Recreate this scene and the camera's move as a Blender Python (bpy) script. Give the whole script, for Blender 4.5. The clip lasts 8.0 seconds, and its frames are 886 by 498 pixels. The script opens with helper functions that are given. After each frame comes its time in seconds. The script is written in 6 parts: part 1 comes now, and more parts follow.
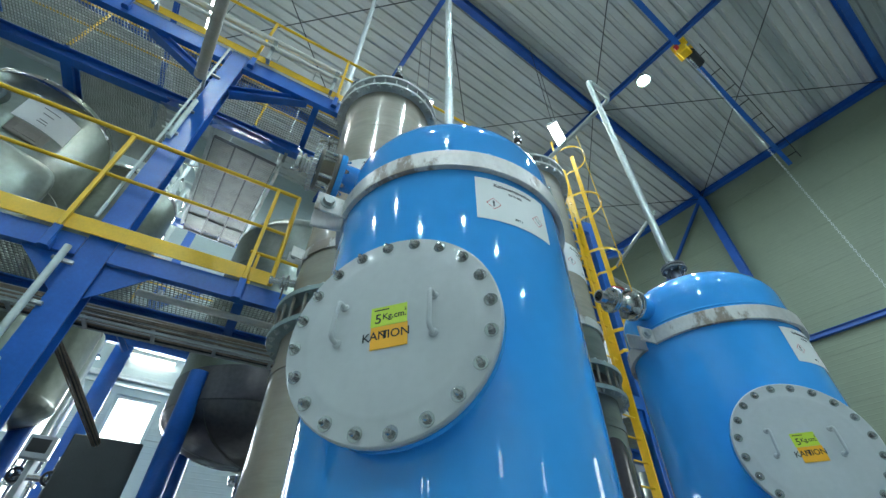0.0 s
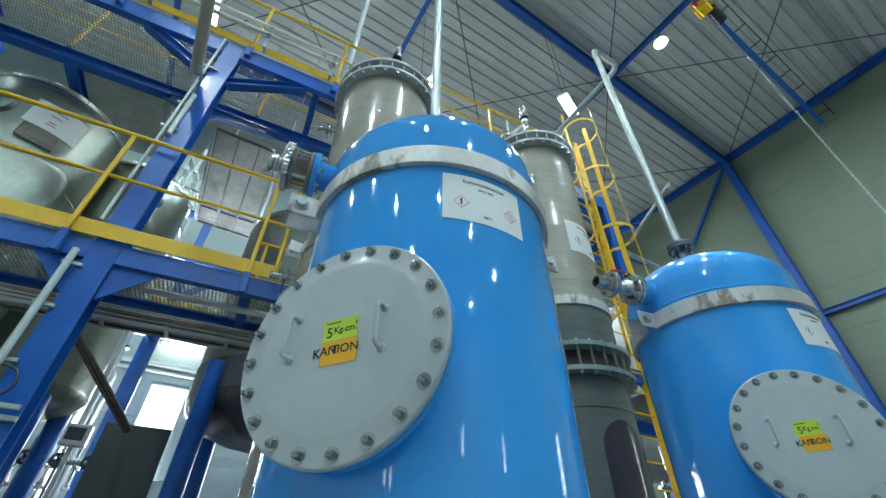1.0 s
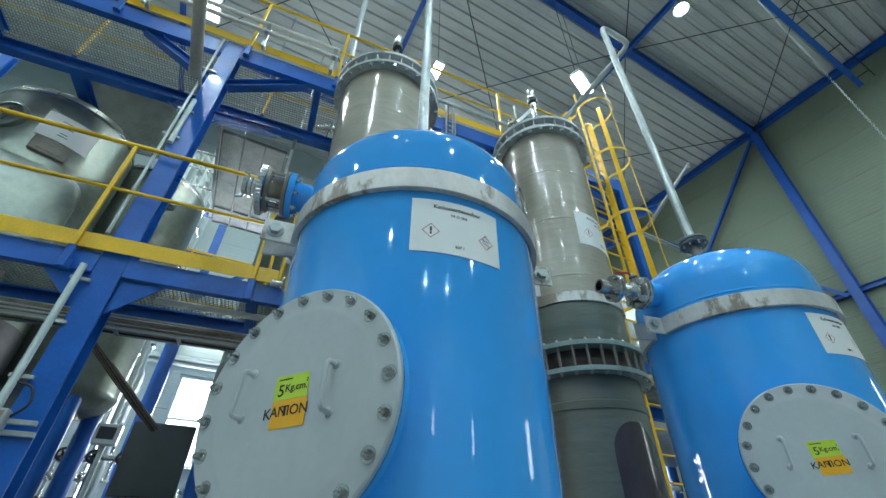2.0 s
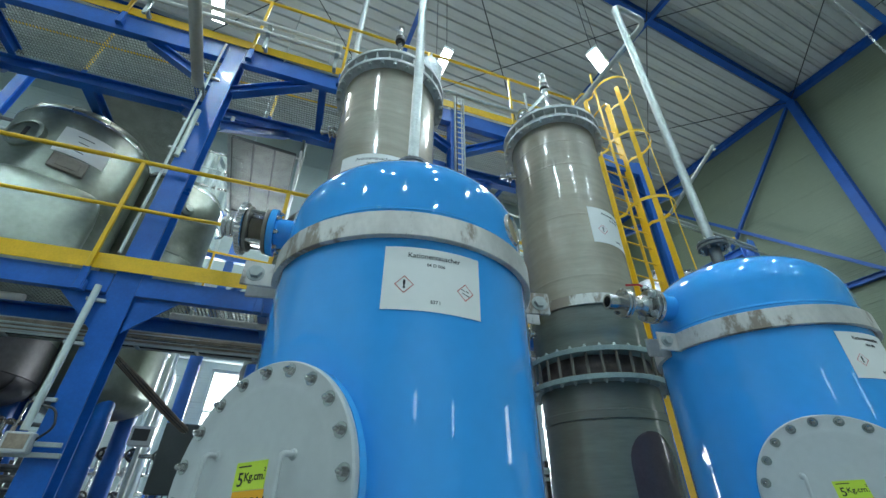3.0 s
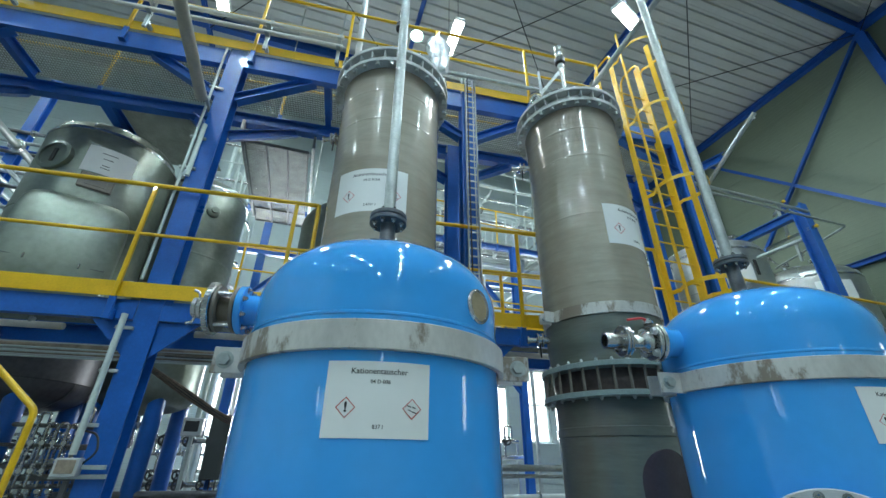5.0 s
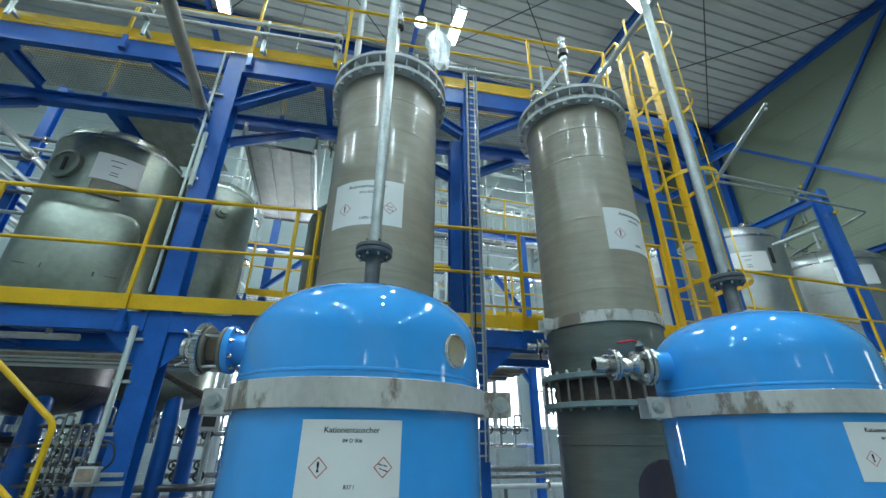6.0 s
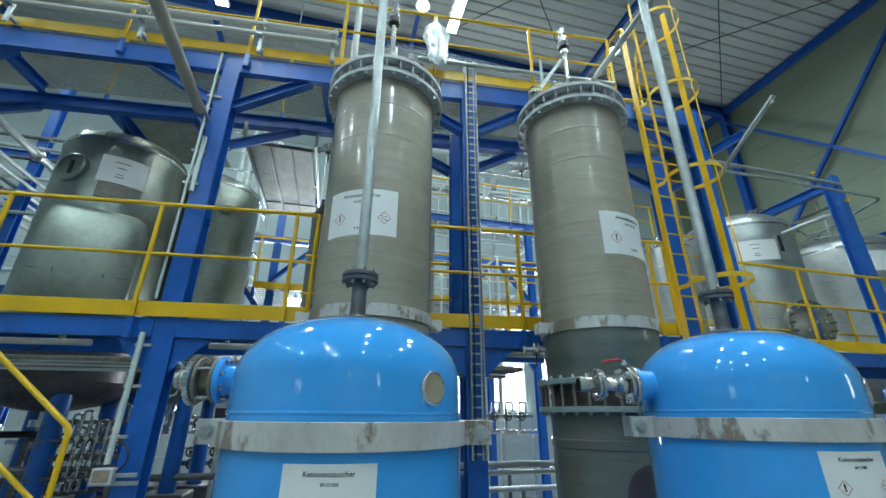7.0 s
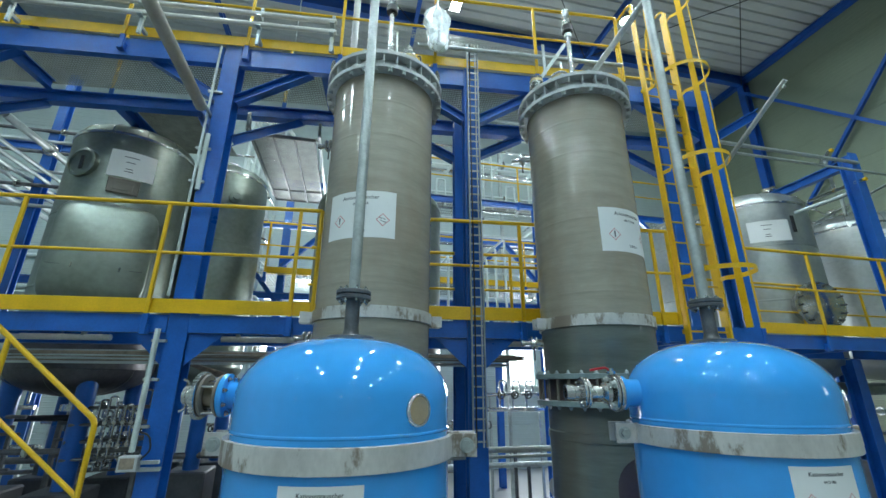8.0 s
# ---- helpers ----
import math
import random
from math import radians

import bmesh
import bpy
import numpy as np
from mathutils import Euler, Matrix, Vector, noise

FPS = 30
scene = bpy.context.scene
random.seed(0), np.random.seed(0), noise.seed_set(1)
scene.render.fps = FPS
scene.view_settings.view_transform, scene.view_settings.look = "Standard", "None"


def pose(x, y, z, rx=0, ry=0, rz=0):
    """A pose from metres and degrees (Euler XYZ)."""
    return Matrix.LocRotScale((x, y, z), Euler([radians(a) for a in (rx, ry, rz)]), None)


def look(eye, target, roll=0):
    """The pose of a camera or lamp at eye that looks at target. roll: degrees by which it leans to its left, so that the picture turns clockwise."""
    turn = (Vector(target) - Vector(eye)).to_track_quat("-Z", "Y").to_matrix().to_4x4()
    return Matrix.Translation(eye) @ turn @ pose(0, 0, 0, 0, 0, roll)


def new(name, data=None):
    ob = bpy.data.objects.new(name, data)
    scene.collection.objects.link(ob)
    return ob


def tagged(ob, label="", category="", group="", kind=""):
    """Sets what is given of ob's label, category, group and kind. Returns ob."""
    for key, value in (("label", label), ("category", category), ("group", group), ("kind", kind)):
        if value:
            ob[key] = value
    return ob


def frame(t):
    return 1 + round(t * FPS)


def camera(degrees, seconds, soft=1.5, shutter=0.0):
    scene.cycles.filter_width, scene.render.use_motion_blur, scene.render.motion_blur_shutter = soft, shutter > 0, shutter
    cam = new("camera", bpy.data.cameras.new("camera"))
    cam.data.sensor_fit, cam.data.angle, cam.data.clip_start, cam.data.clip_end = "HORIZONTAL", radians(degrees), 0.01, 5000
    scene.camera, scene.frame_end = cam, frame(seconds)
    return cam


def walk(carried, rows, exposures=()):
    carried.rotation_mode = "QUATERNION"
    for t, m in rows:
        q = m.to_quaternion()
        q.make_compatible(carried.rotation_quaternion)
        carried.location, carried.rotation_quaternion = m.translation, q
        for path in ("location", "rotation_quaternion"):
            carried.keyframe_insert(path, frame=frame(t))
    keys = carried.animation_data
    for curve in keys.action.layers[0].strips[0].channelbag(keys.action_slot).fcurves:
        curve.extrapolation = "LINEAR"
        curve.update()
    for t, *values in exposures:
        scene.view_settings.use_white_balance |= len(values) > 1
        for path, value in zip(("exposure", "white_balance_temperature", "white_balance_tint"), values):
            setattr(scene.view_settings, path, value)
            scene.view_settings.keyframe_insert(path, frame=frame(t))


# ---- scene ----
cam = camera(94.1, 8.0)
PATH = [
    (0, (-0.499, -0.286, 0.795), (0.37, 0.947, 2.108), 0.56),
    (0.5, (-0.432, -0.34, 0.827), (0.417, 0.947, 2.1), 0.53),
    (1, (-0.365, -0.397, 0.883), (0.462, 0.948, 2.111), 0.52),
    (2.5, (-0.186, -0.55, 1.166), (0.54, 0.937, 2.289), 0.6),
    (3, (-0.134, -0.602, 1.28), (0.551, 0.934, 2.363), 0.57),
    (3.5, (-0.086, -0.653, 1.388), (0.562, 0.926, 2.43), 0.61),
    (4, (-0.036, -0.713, 1.499), (0.579, 0.908, 2.496), 0.54),
    (4.5, (0.015, -0.774, 1.597), (0.598, 0.883, 2.552), 0.56),
    (6, (0.164, -0.981, 1.908), (0.663, 0.766, 2.743), 0.42),
    (6.5, (0.209, -1.049, 2.002), (0.69, 0.723, 2.794), 0.38),
    (7, (0.253, -1.125, 2.104), (0.715, 0.672, 2.85), 0.34),
    (7.5, (0.293, -1.199, 2.196), (0.735, 0.624, 2.89), 0.3),
    (8, (0.333, -1.279, 2.297), (0.749, 0.577, 2.918), 0.27),
]
walk(cam, [(t, look(eye, target, roll)) for t, eye, target, roll in PATH],
     [(0, 0.13), (1.5, 0.06), (3, -0.02), (4.5, -0.09), (8, -0.11)])

# ---- daylight outside the windows ----
world = bpy.data.worlds.new("world")
scene.world = world
world.use_nodes = True
wn = world.node_tree.nodes
sky = wn.new("ShaderNodeTexSky")
sky.sky_type = "NISHITA"
sky.sun_disc = False
sky.sun_elevation = radians(35)
sky.sun_rotation = radians(20)
world.node_tree.links.new(sky.outputs[0], wn["Background"].inputs[0])
wn["Background"].inputs[1].default_value = 0.15
sun = bpy.data.lights.new("sun", "SUN")
sun.energy, sun.angle, sun.color = 2.0, radians(3), (1.0, 0.96, 0.9)
new("sun", sun).matrix_basis = look((4, 30, 25), (0, 0, 0))

LAMP_W = 150.0       # high-bay lamps under the roof
LAMP_COLOR = (0.775, 1.0, 1.09)
PANEL_W = 40.0
DAY_W = 150.0         # daylight, for each square metre of window

# ---- mesh helpers ----
class Mesh:
    """Collects faces for one mesh."""

    def __init__(self):
        self.v, self.f, self.s = [], [], []

    def add(self, verts, faces, smooth=False, m=None):
        o = len(self.v)
        if m is not None:
            verts = [m @ Vector(p) for p in verts]
        self.v += [tuple(p) for p in verts]
        self.f += [tuple(i + o for i in f) for f in faces]
        self.s += [smooth] * len(faces)
        return self

    def box(self, c, size, b=0.0, m=None):
        """A box round c, its edges chamfered by b."""
        x, y, z = (s / 2 for s in size)
        if b <= 0:
            vs = [(c[0] + i * x, c[1] + j * y, c[2] + k * z) for i in (-1, 1) for j in (-1, 1) for k in (-1, 1)]
            fs = [(0, 1, 3, 2), (4, 6, 7, 5), (0, 4, 5, 1), (2, 3, 7, 6), (0, 2, 6, 4), (1, 5, 7, 3)]
            return self.add(vs, fs, False, m)
        b = min(b, x * 0.9, y * 0.9, z * 0.9)
        bm = bmesh.new()
        for i in (-1, 1):
            for j in (-1, 1):
                for k in (-1, 1):
                    bm.verts.new((c[0] + i * (x - b), c[1] + j * (y - b), c[2] + k * z))
                    bm.verts.new((c[0] + i * (x - b), c[1] + j * y, c[2] + k * (z - b)))
                    bm.verts.new((c[0] + i * x, c[1] + j * (y - b), c[2] + k * (z - b)))
        bmesh.ops.convex_hull(bm, input=bm.verts)
        bm.verts.index_update()
        vs = [v.co.copy() for v in bm.verts]
        fs = [[v.index for v in f.verts] for f in bm.faces]
        bm.free()
        return self.add(vs, fs, False, m)

    def lathe(self, profile, seg=48, m=None, a0=0.0, a1=360.0, closed=False):
        """Turns a profile of (radius, height) round z."""
        full = abs(a1 - a0) >= 359.99
        n = seg if full else seg + 1
        vs, fs = [], []
        k = len(profile)
        for i in range(n):
            a = radians(a0 + (a1 - a0) * i / seg)
            vs += [(r * math.cos(a), r * math.sin(a), z) for r, z in profile]
        for i in range(seg):
            p, q = i * k, ((i + 1) % n) * k
            for j in range(k if closed else k - 1):
                jj = (j + 1) % k
                fs.append((p + j, q + j, q + jj, p + jj))
        if not full and closed:
            fs.append(tuple(range(k)))
            fs.append(tuple((n - 1) * k + j for j in reversed(range(k))))
        return self.add(vs, fs, True, m)

    def rod(self, p, q, r, seg=12, r2=None, caps=True):
        """A round bar from p to q."""
        p, q = Vector(p), Vector(q)
        r2 = r if r2 is None else r2
        m = Matrix.Translation(p) @ (q - p).to_track_quat("Z", "Y").to_matrix().to_4x4()
        h = (q - p).length
        vs, fs = [], []
        for i in range(seg):
            a = 2 * math.pi * i / seg
            vs += [(r * math.cos(a), r * math.sin(a), 0), (r2 * math.cos(a), r2 * math.sin(a), h)]
        for i in range(seg):
            j = (i + 1) % seg
            fs.append((2 * i, 2 * j, 2 * j + 1, 2 * i + 1))
        if caps:
            fs += [tuple(2 * i for i in reversed(range(seg))), tuple(2 * i + 1 for i in range(seg))]
        return self.add(vs, fs, True, m)

    def tube(self, pts, r, seg=12, bend=0.0, closed=False):
        """A round pipe along pts, with bends of that radius."""
        pts = [Vector(p) for p in pts]
        if bend > 0:
            pts = rounded(pts, bend)
        n = len(pts)
        ring = []
        up = None
        for i, p in enumerate(pts):
            if closed:
                d = (pts[(i + 1) % n] - pts[i - 1]).normalized()
            else:
                d = (pts[min(i + 1, n - 1)] - pts[max(i - 1, 0)]).normalized()
            if up is None:
                up = Vector((0, 0, 1)) if abs(d.z) < 0.9 else Vector((1, 0, 0))
            x = up.cross(d).normalized()
            up = d.cross(x).normalized()
            ring.append([p + r * (math.cos(2 * math.pi * k / seg) * x + math.sin(2 * math.pi * k / seg) * up) for k in range(seg)])
        vs = [v for rr in ring for v in rr]
        fs = []
        for i in range(n if closed else n - 1):
            j = (i + 1) % n
            for k in range(seg):
                kk = (k + 1) % seg
                fs.append((i * seg + k, i * seg + kk, j * seg + kk, j * seg + k))
        if not closed:
            fs += [tuple(reversed(range(seg))), tuple((n - 1) * seg + k for k in range(seg))]
        return self.add(vs, fs, True)

    def extrude(self, poly, p, q, up=(0, 0, 1)):
        """The outline poly (side, up) drawn from p to q."""
        p, q, up = Vector(p), Vector(q), Vector(up)
        d = (q - p).normalized()
        x = d.cross(up).normalized()
        y = x.cross(d).normalized()
        n = len(poly)
        vs = [p + a * x + b * y for a, b in poly] + [q + a * x + b * y for a, b in poly]
        fs = [(i, (i + 1) % n, n + (i + 1) % n, n + i) for i in range(n)]
        fs += [tuple(reversed(range(n))), tuple(range(n, 2 * n))]
        return self.add(vs, fs)

    def hbeam(self, p, q, h=0.18, b=0.18, tw=0.012, tf=0.016, up=(0, 0, 1)):
        w, t = b / 2, tw / 2
        poly = [(-w, -h / 2), (w, -h / 2), (w, -h / 2 + tf), (t, -h / 2 + tf), (t, h / 2 - tf), (w, h / 2 - tf),
                (w, h / 2), (-w, h / 2), (-w, h / 2 - tf), (-t, h / 2 - tf), (-t, -h / 2 + tf), (-w, -h / 2 + tf)]
        return self.extrude(poly, p, q, up)

    def channel(self, p, q, h=0.18, b=0.07, t=0.012, up=(0, 0, 1)):
        """A U-section whose web lies on the line's right side."""
        poly = [(0, -h / 2), (0, h / 2), (-b, h / 2), (-b, h / 2 - t), (-t, h / 2 - t), (-t, -h / 2 + t), (-b, -h / 2 + t), (-b, -h / 2)]
        return self.extrude(list(reversed(poly)), p, q, up)

    def plate(self, poly, p, x, y, t):
        """A flat plate with the outline poly in the axes x, y at p, t thick along x cross y."""
        p, x, y = Vector(p), Vector(x).normalized(), Vector(y).normalized()
        n = x.cross(y).normalized()
        k = len(poly)
        vs = [p + a * x + b * y for a, b in poly] + [p + a * x + b * y + t * n for a, b in poly]
        fs = [(i, (i + 1) % k, k + (i + 1) % k, k + i) for i in range(k)]
        fs += [tuple(reversed(range(k))), tuple(range(k, 2 * k))]
        return self.add(vs, fs)

    def data(self, name, mat, angle=35):
        me = bpy.data.meshes.new(name)
        me.from_pydata(self.v, [], self.f)
        me.polygons.foreach_set("use_smooth", [True] * len(self.f))
        me.set_sharp_from_angle(angle=radians(angle))
        if mat:
            me.materials.append(mat)
        me.update()
        return me


def rounded(pts, r, steps=6):
    """The line pts with its corners turned into arcs."""
    out = [pts[0]]
    for a, b, c in zip(pts, pts[1:], pts[2:]):
        u, v = (a - b), (c - b)
        rr = min(r, u.length * 0.49, v.length * 0.49)
        u, v = u.normalized(), v.normalized()
        for i in range(steps + 1):
            t = i / steps
            out.append((b + u * rr) * (1 - t) ** 2 + b * 2 * t * (1 - t) + (b + v * rr) * t ** 2)
    out.append(pts[-1])
    return out


def part(name, me, mat, parent, label="", m=None):
    """One mesh object under a thing or a part. me: a Mesh or mesh data already made."""
    data = me.data(name, mat) if isinstance(me, Mesh) else me
    ob = new(name, data)
    ob.parent = parent
    if m is not None:
        ob.matrix_basis = m
    if label:
        ob["label"] = label
    return ob


def thing(name, label, category, at=(0, 0, 0), rz=0.0, group=""):
    """An Empty at a thing's base."""
    ob = new(name)
    ob.empty_display_size = 0.1
    ob.matrix_basis = pose(*at, 0, 0, rz)
    return tagged(ob, label, category, group)


def solo(name, me, mat, label, category, group="", kind="", m=None):
    """A thing that is one mesh."""
    ob = new(name, me.data(name, mat) if isinstance(me, Mesh) else me)
    if m is not None:
        ob.matrix_basis = m
    return tagged(ob, label, category, group, kind)


def text_mesh(body, size, depth=0.0006, align="CENTER", bold=0.0):
    """Letters as a mesh, upright in the xz plane, facing -y."""
    cu = bpy.data.curves.new("letters", "FONT")
    cu.body, cu.size, cu.extrude, cu.align_x, cu.align_y, cu.offset = body, size, depth, align, "CENTER", bold
    cu.resolution_u = 3
    ob = bpy.data.objects.new("letters", cu)
    me = bpy.data.meshes.new_from_object(ob)
    me.transform(Matrix.Rotation(radians(90), 4, "X"))
    bpy.data.objects.remove(ob)
    bpy.data.curves.remove(cu)
    return me


def wrap(me, r, az, z):
    """Bends a mesh that lies in the xz plane (facing -y) round a standing cylinder at azimuth az."""
    for v in me.vertices:
        a = radians(az) + v.co.x / r
        rr = r - v.co.y
        v.co = (rr * math.cos(a), rr * math.sin(a), z + v.co.z)
    return me


def bolt_mesh(name, mat, r=0.014, h=0.012, washer=1.35, dome=True):
    """A bolt's head with washer, along +z."""
    b = Mesh()
    b.rod((0, 0, 0), (0, 0, h * 0.25), r * washer, 14)
    b.rod((0, 0, h * 0.25), (0, 0, h), r, 6)
    if dome:
        b.lathe([(r * 0.8, h), (r * 0.7, h * 1.5), (r * 0.4, h * 1.85), (0.0, h * 1.95)], 10)
    return b.data(name, mat)


def toward(p, n, roll=0):
    """The pose at p whose z points along n."""
    n = Vector(n)
    return Matrix.Translation(p) @ n.to_track_quat("Z", "Y").to_matrix().to_4x4() @ pose(0, 0, 0, 0, 0, roll)

# ---- materials ----
def material(name, color, rough=0.5, metal=0.0, var=0.12, scale=6.0, fine=60.0, bump=0.0, coat=0.0, rvar=0.12, color2=None,
             stain=0.0, stain_color=(0.1, 0.09, 0.08), stain_scale=2.0, stain_stretch=None, coat_rough=0.04, stretch=(1, 1, 1), island=0.0, spec=0.5, edge=(0.58, 0.72), wavy=False):
    """A painted, metal or stone surface with variation at two scales, in the object's own metres."""
    mat = bpy.data.materials.new(name)
    mat.use_nodes = True
    nt = mat.node_tree
    n, l = nt.nodes, nt.links
    bsdf = n["Principled BSDF"]
    tc = n.new("ShaderNodeTexCoord")
    mp = n.new("ShaderNodeMapping")
    mp.inputs["Scale"].default_value = stretch
    l.new(tc.outputs["Object"], mp.inputs[0])
    big = n.new("ShaderNodeTexNoise")
    big.inputs["Scale"].default_value, big.inputs["Detail"].default_value = scale, 5
    small = n.new("ShaderNodeTexNoise")
    small.inputs["Scale"].default_value, small.inputs["Detail"].default_value = fine, 3
    l.new(mp.outputs[0], big.inputs[0])
    l.new(mp.outputs[0], small.inputs[0])
    mixf = n.new("ShaderNodeMath")
    mixf.operation = "ADD"
    half = n.new("ShaderNodeMath")
    half.operation = "MULTIPLY"
    half.inputs[1].default_value = 0.45
    l.new(small.outputs[0], half.inputs[0])
    l.new(big.outputs[0], mixf.inputs[0])
    l.new(half.outputs[0], mixf.inputs[1])
    ramp = n.new("ShaderNodeMapRange")
    ramp.inputs[1].default_value, ramp.inputs[2].default_value = 0.45, 1.0
    l.new(mixf.outputs[0], ramp.inputs[0])
    mix = n.new("ShaderNodeMix")
    mix.data_type = "RGBA"
    c2 = color2 or tuple(max(0.0, c * (1 - 2 * var)) for c in color)
    mix.inputs[6].default_value = (*c2, 1)
    mix.inputs[7].default_value = (*[min(1.0, c * (1 + var)) for c in color], 1)
    l.new(ramp.outputs[0], mix.inputs[0])
    out = mix.outputs[2]
    if island > 0:
        geo = n.new("ShaderNodeNewGeometry")
        hs = n.new("ShaderNodeHueSaturation")
        mr = n.new("ShaderNodeMapRange")
        mr.inputs[3].default_value, mr.inputs[4].default_value = 1 - island, 1 + island
        l.new(geo.outputs["Random Per Island"], mr.inputs[0])
        l.new(mr.outputs[0], hs.inputs["Value"])
        l.new(out, hs.inputs["Color"])
        out = hs.outputs[0]
    if stain > 0:
        st = n.new("ShaderNodeTexNoise")
        st.inputs["Scale"].default_value, st.inputs["Detail"].default_value = stain_scale, 8
        st.inputs["Roughness"].default_value = 0.7
        sp = mp
        if stain_stretch:
            sp = n.new("ShaderNodeMapping")
            sp.inputs["Scale"].default_value = stain_stretch
            l.new(tc.outputs["Object"], sp.inputs[0])
        l.new(sp.outputs[0], st.inputs[0])
        sr = n.new("ShaderNodeMapRange")
        sr.inputs[1].default_value, sr.inputs[2].default_value = edge
        sr.inputs[4].default_value = stain
        l.new(st.outputs[0], sr.inputs[0])
        sm = n.new("ShaderNodeMix")
        sm.data_type = "RGBA"
        sm.inputs[7].default_value = (*stain_color, 1)
        l.new(sr.outputs[0], sm.inputs[0])
        l.new(out, sm.inputs[6])
        out = sm.outputs[2]
    l.new(out, bsdf.inputs["Base Color"])
    rr = n.new("ShaderNodeMapRange")
    rr.inputs[3].default_value, rr.inputs[4].default_value = max(0.02, rough - rvar), min(1, rough + rvar)
    l.new(big.outputs[0], rr.inputs[0])
    l.new(rr.outputs[0], bsdf.inputs["Roughness"])
    bsdf.inputs["Metallic"].default_value = metal
    bsdf.inputs["Specular IOR Level"].default_value = spec
    bsdf.inputs["Coat Weight"].default_value = coat
    bsdf.inputs["Coat Roughness"].default_value = coat_rough
    if bump > 0:
        bp = n.new("ShaderNodeBump")
        bp.inputs["Strength"].default_value = bump
        bp.inputs["Distance"].default_value = 0.004
        l.new(mixf.outputs[0], bp.inputs["Height"])
        l.new(bp.outputs[0], bsdf.inputs["Normal"])
        if wavy:
            l.new(bp.outputs[0], bsdf.inputs["Coat Normal"])
    return mat


def glow(name, color, strength):
    mat = bpy.data.materials.new(name)
    mat.use_nodes = True
    b = mat.node_tree.nodes["Principled BSDF"]
    b.inputs["Base Color"].default_value = (0.9, 0.9, 0.9, 1)
    b.inputs["Emission Color"].default_value = (*color, 1)
    b.inputs["Emission Strength"].default_value = strength
    return mat


TANK_BLUE = material("gloss blue tank paint", (0.05, 0.36, 0.84), 0.06, var=0.04, scale=2.5, fine=18, bump=0.012, coat=0.5, rvar=0.02, coat_rough=0.02)
STEEL_BLUE = material("blue structural steel paint", (0.009, 0.115, 0.46), 0.33, var=0.14, scale=4, fine=50, bump=0.06, coat=0.15, stain=0.25, stain_color=(0.02, 0.06, 0.24))
# Darker copy of STEEL_BLUE: the hall steel's weaker light is in the colour.
DIM_BLUE = material("blue steel paint, dimmed copy", (0.010, 0.085, 0.37), 0.38, var=0.14, scale=3, fine=40, bump=0.05, stain=0.25, stain_color=(0.01, 0.04, 0.18))
YELLOW = material("yellow railing paint", (0.77, 0.455, 0.006), 0.38, var=0.10, scale=5, fine=60, bump=0.05, coat=0.1, stain=0.3, stain_color=(0.35, 0.17, 0.01), stain_scale=5)
GALV = material("galvanised steel", (0.46, 0.50, 0.485), 0.40, metal=0.55, var=0.14, scale=9, fine=45, bump=0.05)
BAND = material("dull galvanised clamp steel", (0.60, 0.585, 0.55), 0.42, metal=0.2, var=0.12, scale=7, fine=60, bump=0.05, stain=0.85, stain_color=(0.20, 0.15, 0.105), stain_scale=4.0, stretch=(1, 1, 0.5), edge=(0.525, 0.585))
STAINLESS = material("stainless steel", (0.60, 0.60, 0.58), 0.24, metal=0.95, var=0.10, scale=8, fine=90, bump=0.03)
CLADDING = material("sheet-metal vessel cladding", (0.285, 0.32, 0.275), 0.36, metal=0.85, var=0.16, scale=1.6, fine=14, bump=0.22, rvar=0.12)
# Lighter copy of CLADDING; the far vessels' extra light is put into its colour.
LIT_CLAD = material("sheet-metal cladding, lit copy", (0.47, 0.495, 0.475), 0.32, metal=0.8, var=0.12, scale=1.6, fine=14, bump=0.2, rvar=0.12)
# Cladding with the deck's shade painted in, for vessel undersides.
SHADED_CLAD = material("cladding darkened as deck shade", (0.12, 0.115, 0.12), 0.38, metal=0.6, var=0.25, scale=2.2, fine=20, bump=0.12, rvar=0.12)
COVER = material("grey cover paint", (0.48, 0.505, 0.505), 0.33, var=0.05, scale=3, fine=40, bump=0.04, coat=0.2)
GRP = material("wound glass-fibre laminate", (0.36, 0.325, 0.25), 0.5, var=0.08, scale=2.6, fine=16, bump=0.2, coat=1.0, color2=(0.27, 0.25, 0.195), rvar=0.06, stretch=(0.7, 0.7, 5.5), coat_rough=0.10, wavy=True, stain=0.55, stain_color=(0.30, 0.215, 0.155), stain_scale=1.8, stain_stretch=(1, 1, 0.55), edge=(0.46, 0.68))
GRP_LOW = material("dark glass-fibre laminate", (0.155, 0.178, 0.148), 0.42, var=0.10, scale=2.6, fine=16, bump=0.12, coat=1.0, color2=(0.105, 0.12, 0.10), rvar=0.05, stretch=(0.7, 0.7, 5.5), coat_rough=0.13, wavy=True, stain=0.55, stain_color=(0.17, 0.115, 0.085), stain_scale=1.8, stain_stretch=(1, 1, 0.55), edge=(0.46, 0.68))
GRP_FLANGE = material("grey-green moulded flange", (0.50, 0.52, 0.51), 0.42, var=0.14, scale=6, fine=50, bump=0.1, stain=0.4, stain_color=(0.12, 0.12, 0.11))
MESH = material("dull galvanised mesh", (0.18, 0.20, 0.175), 0.45, metal=0.4, var=0.2, scale=8, fine=60)
MID_FLANGE = material("green-grey moulded flange", (0.25, 0.32, 0.31), 0.4, var=0.14, scale=6, fine=50, bump=0.08, stain=0.35, stain_color=(0.10, 0.11, 0.10))
CORE = material("brown laminate core", (0.12, 0.085, 0.075), 0.45, var=0.3, scale=8, fine=40, bump=0.1)
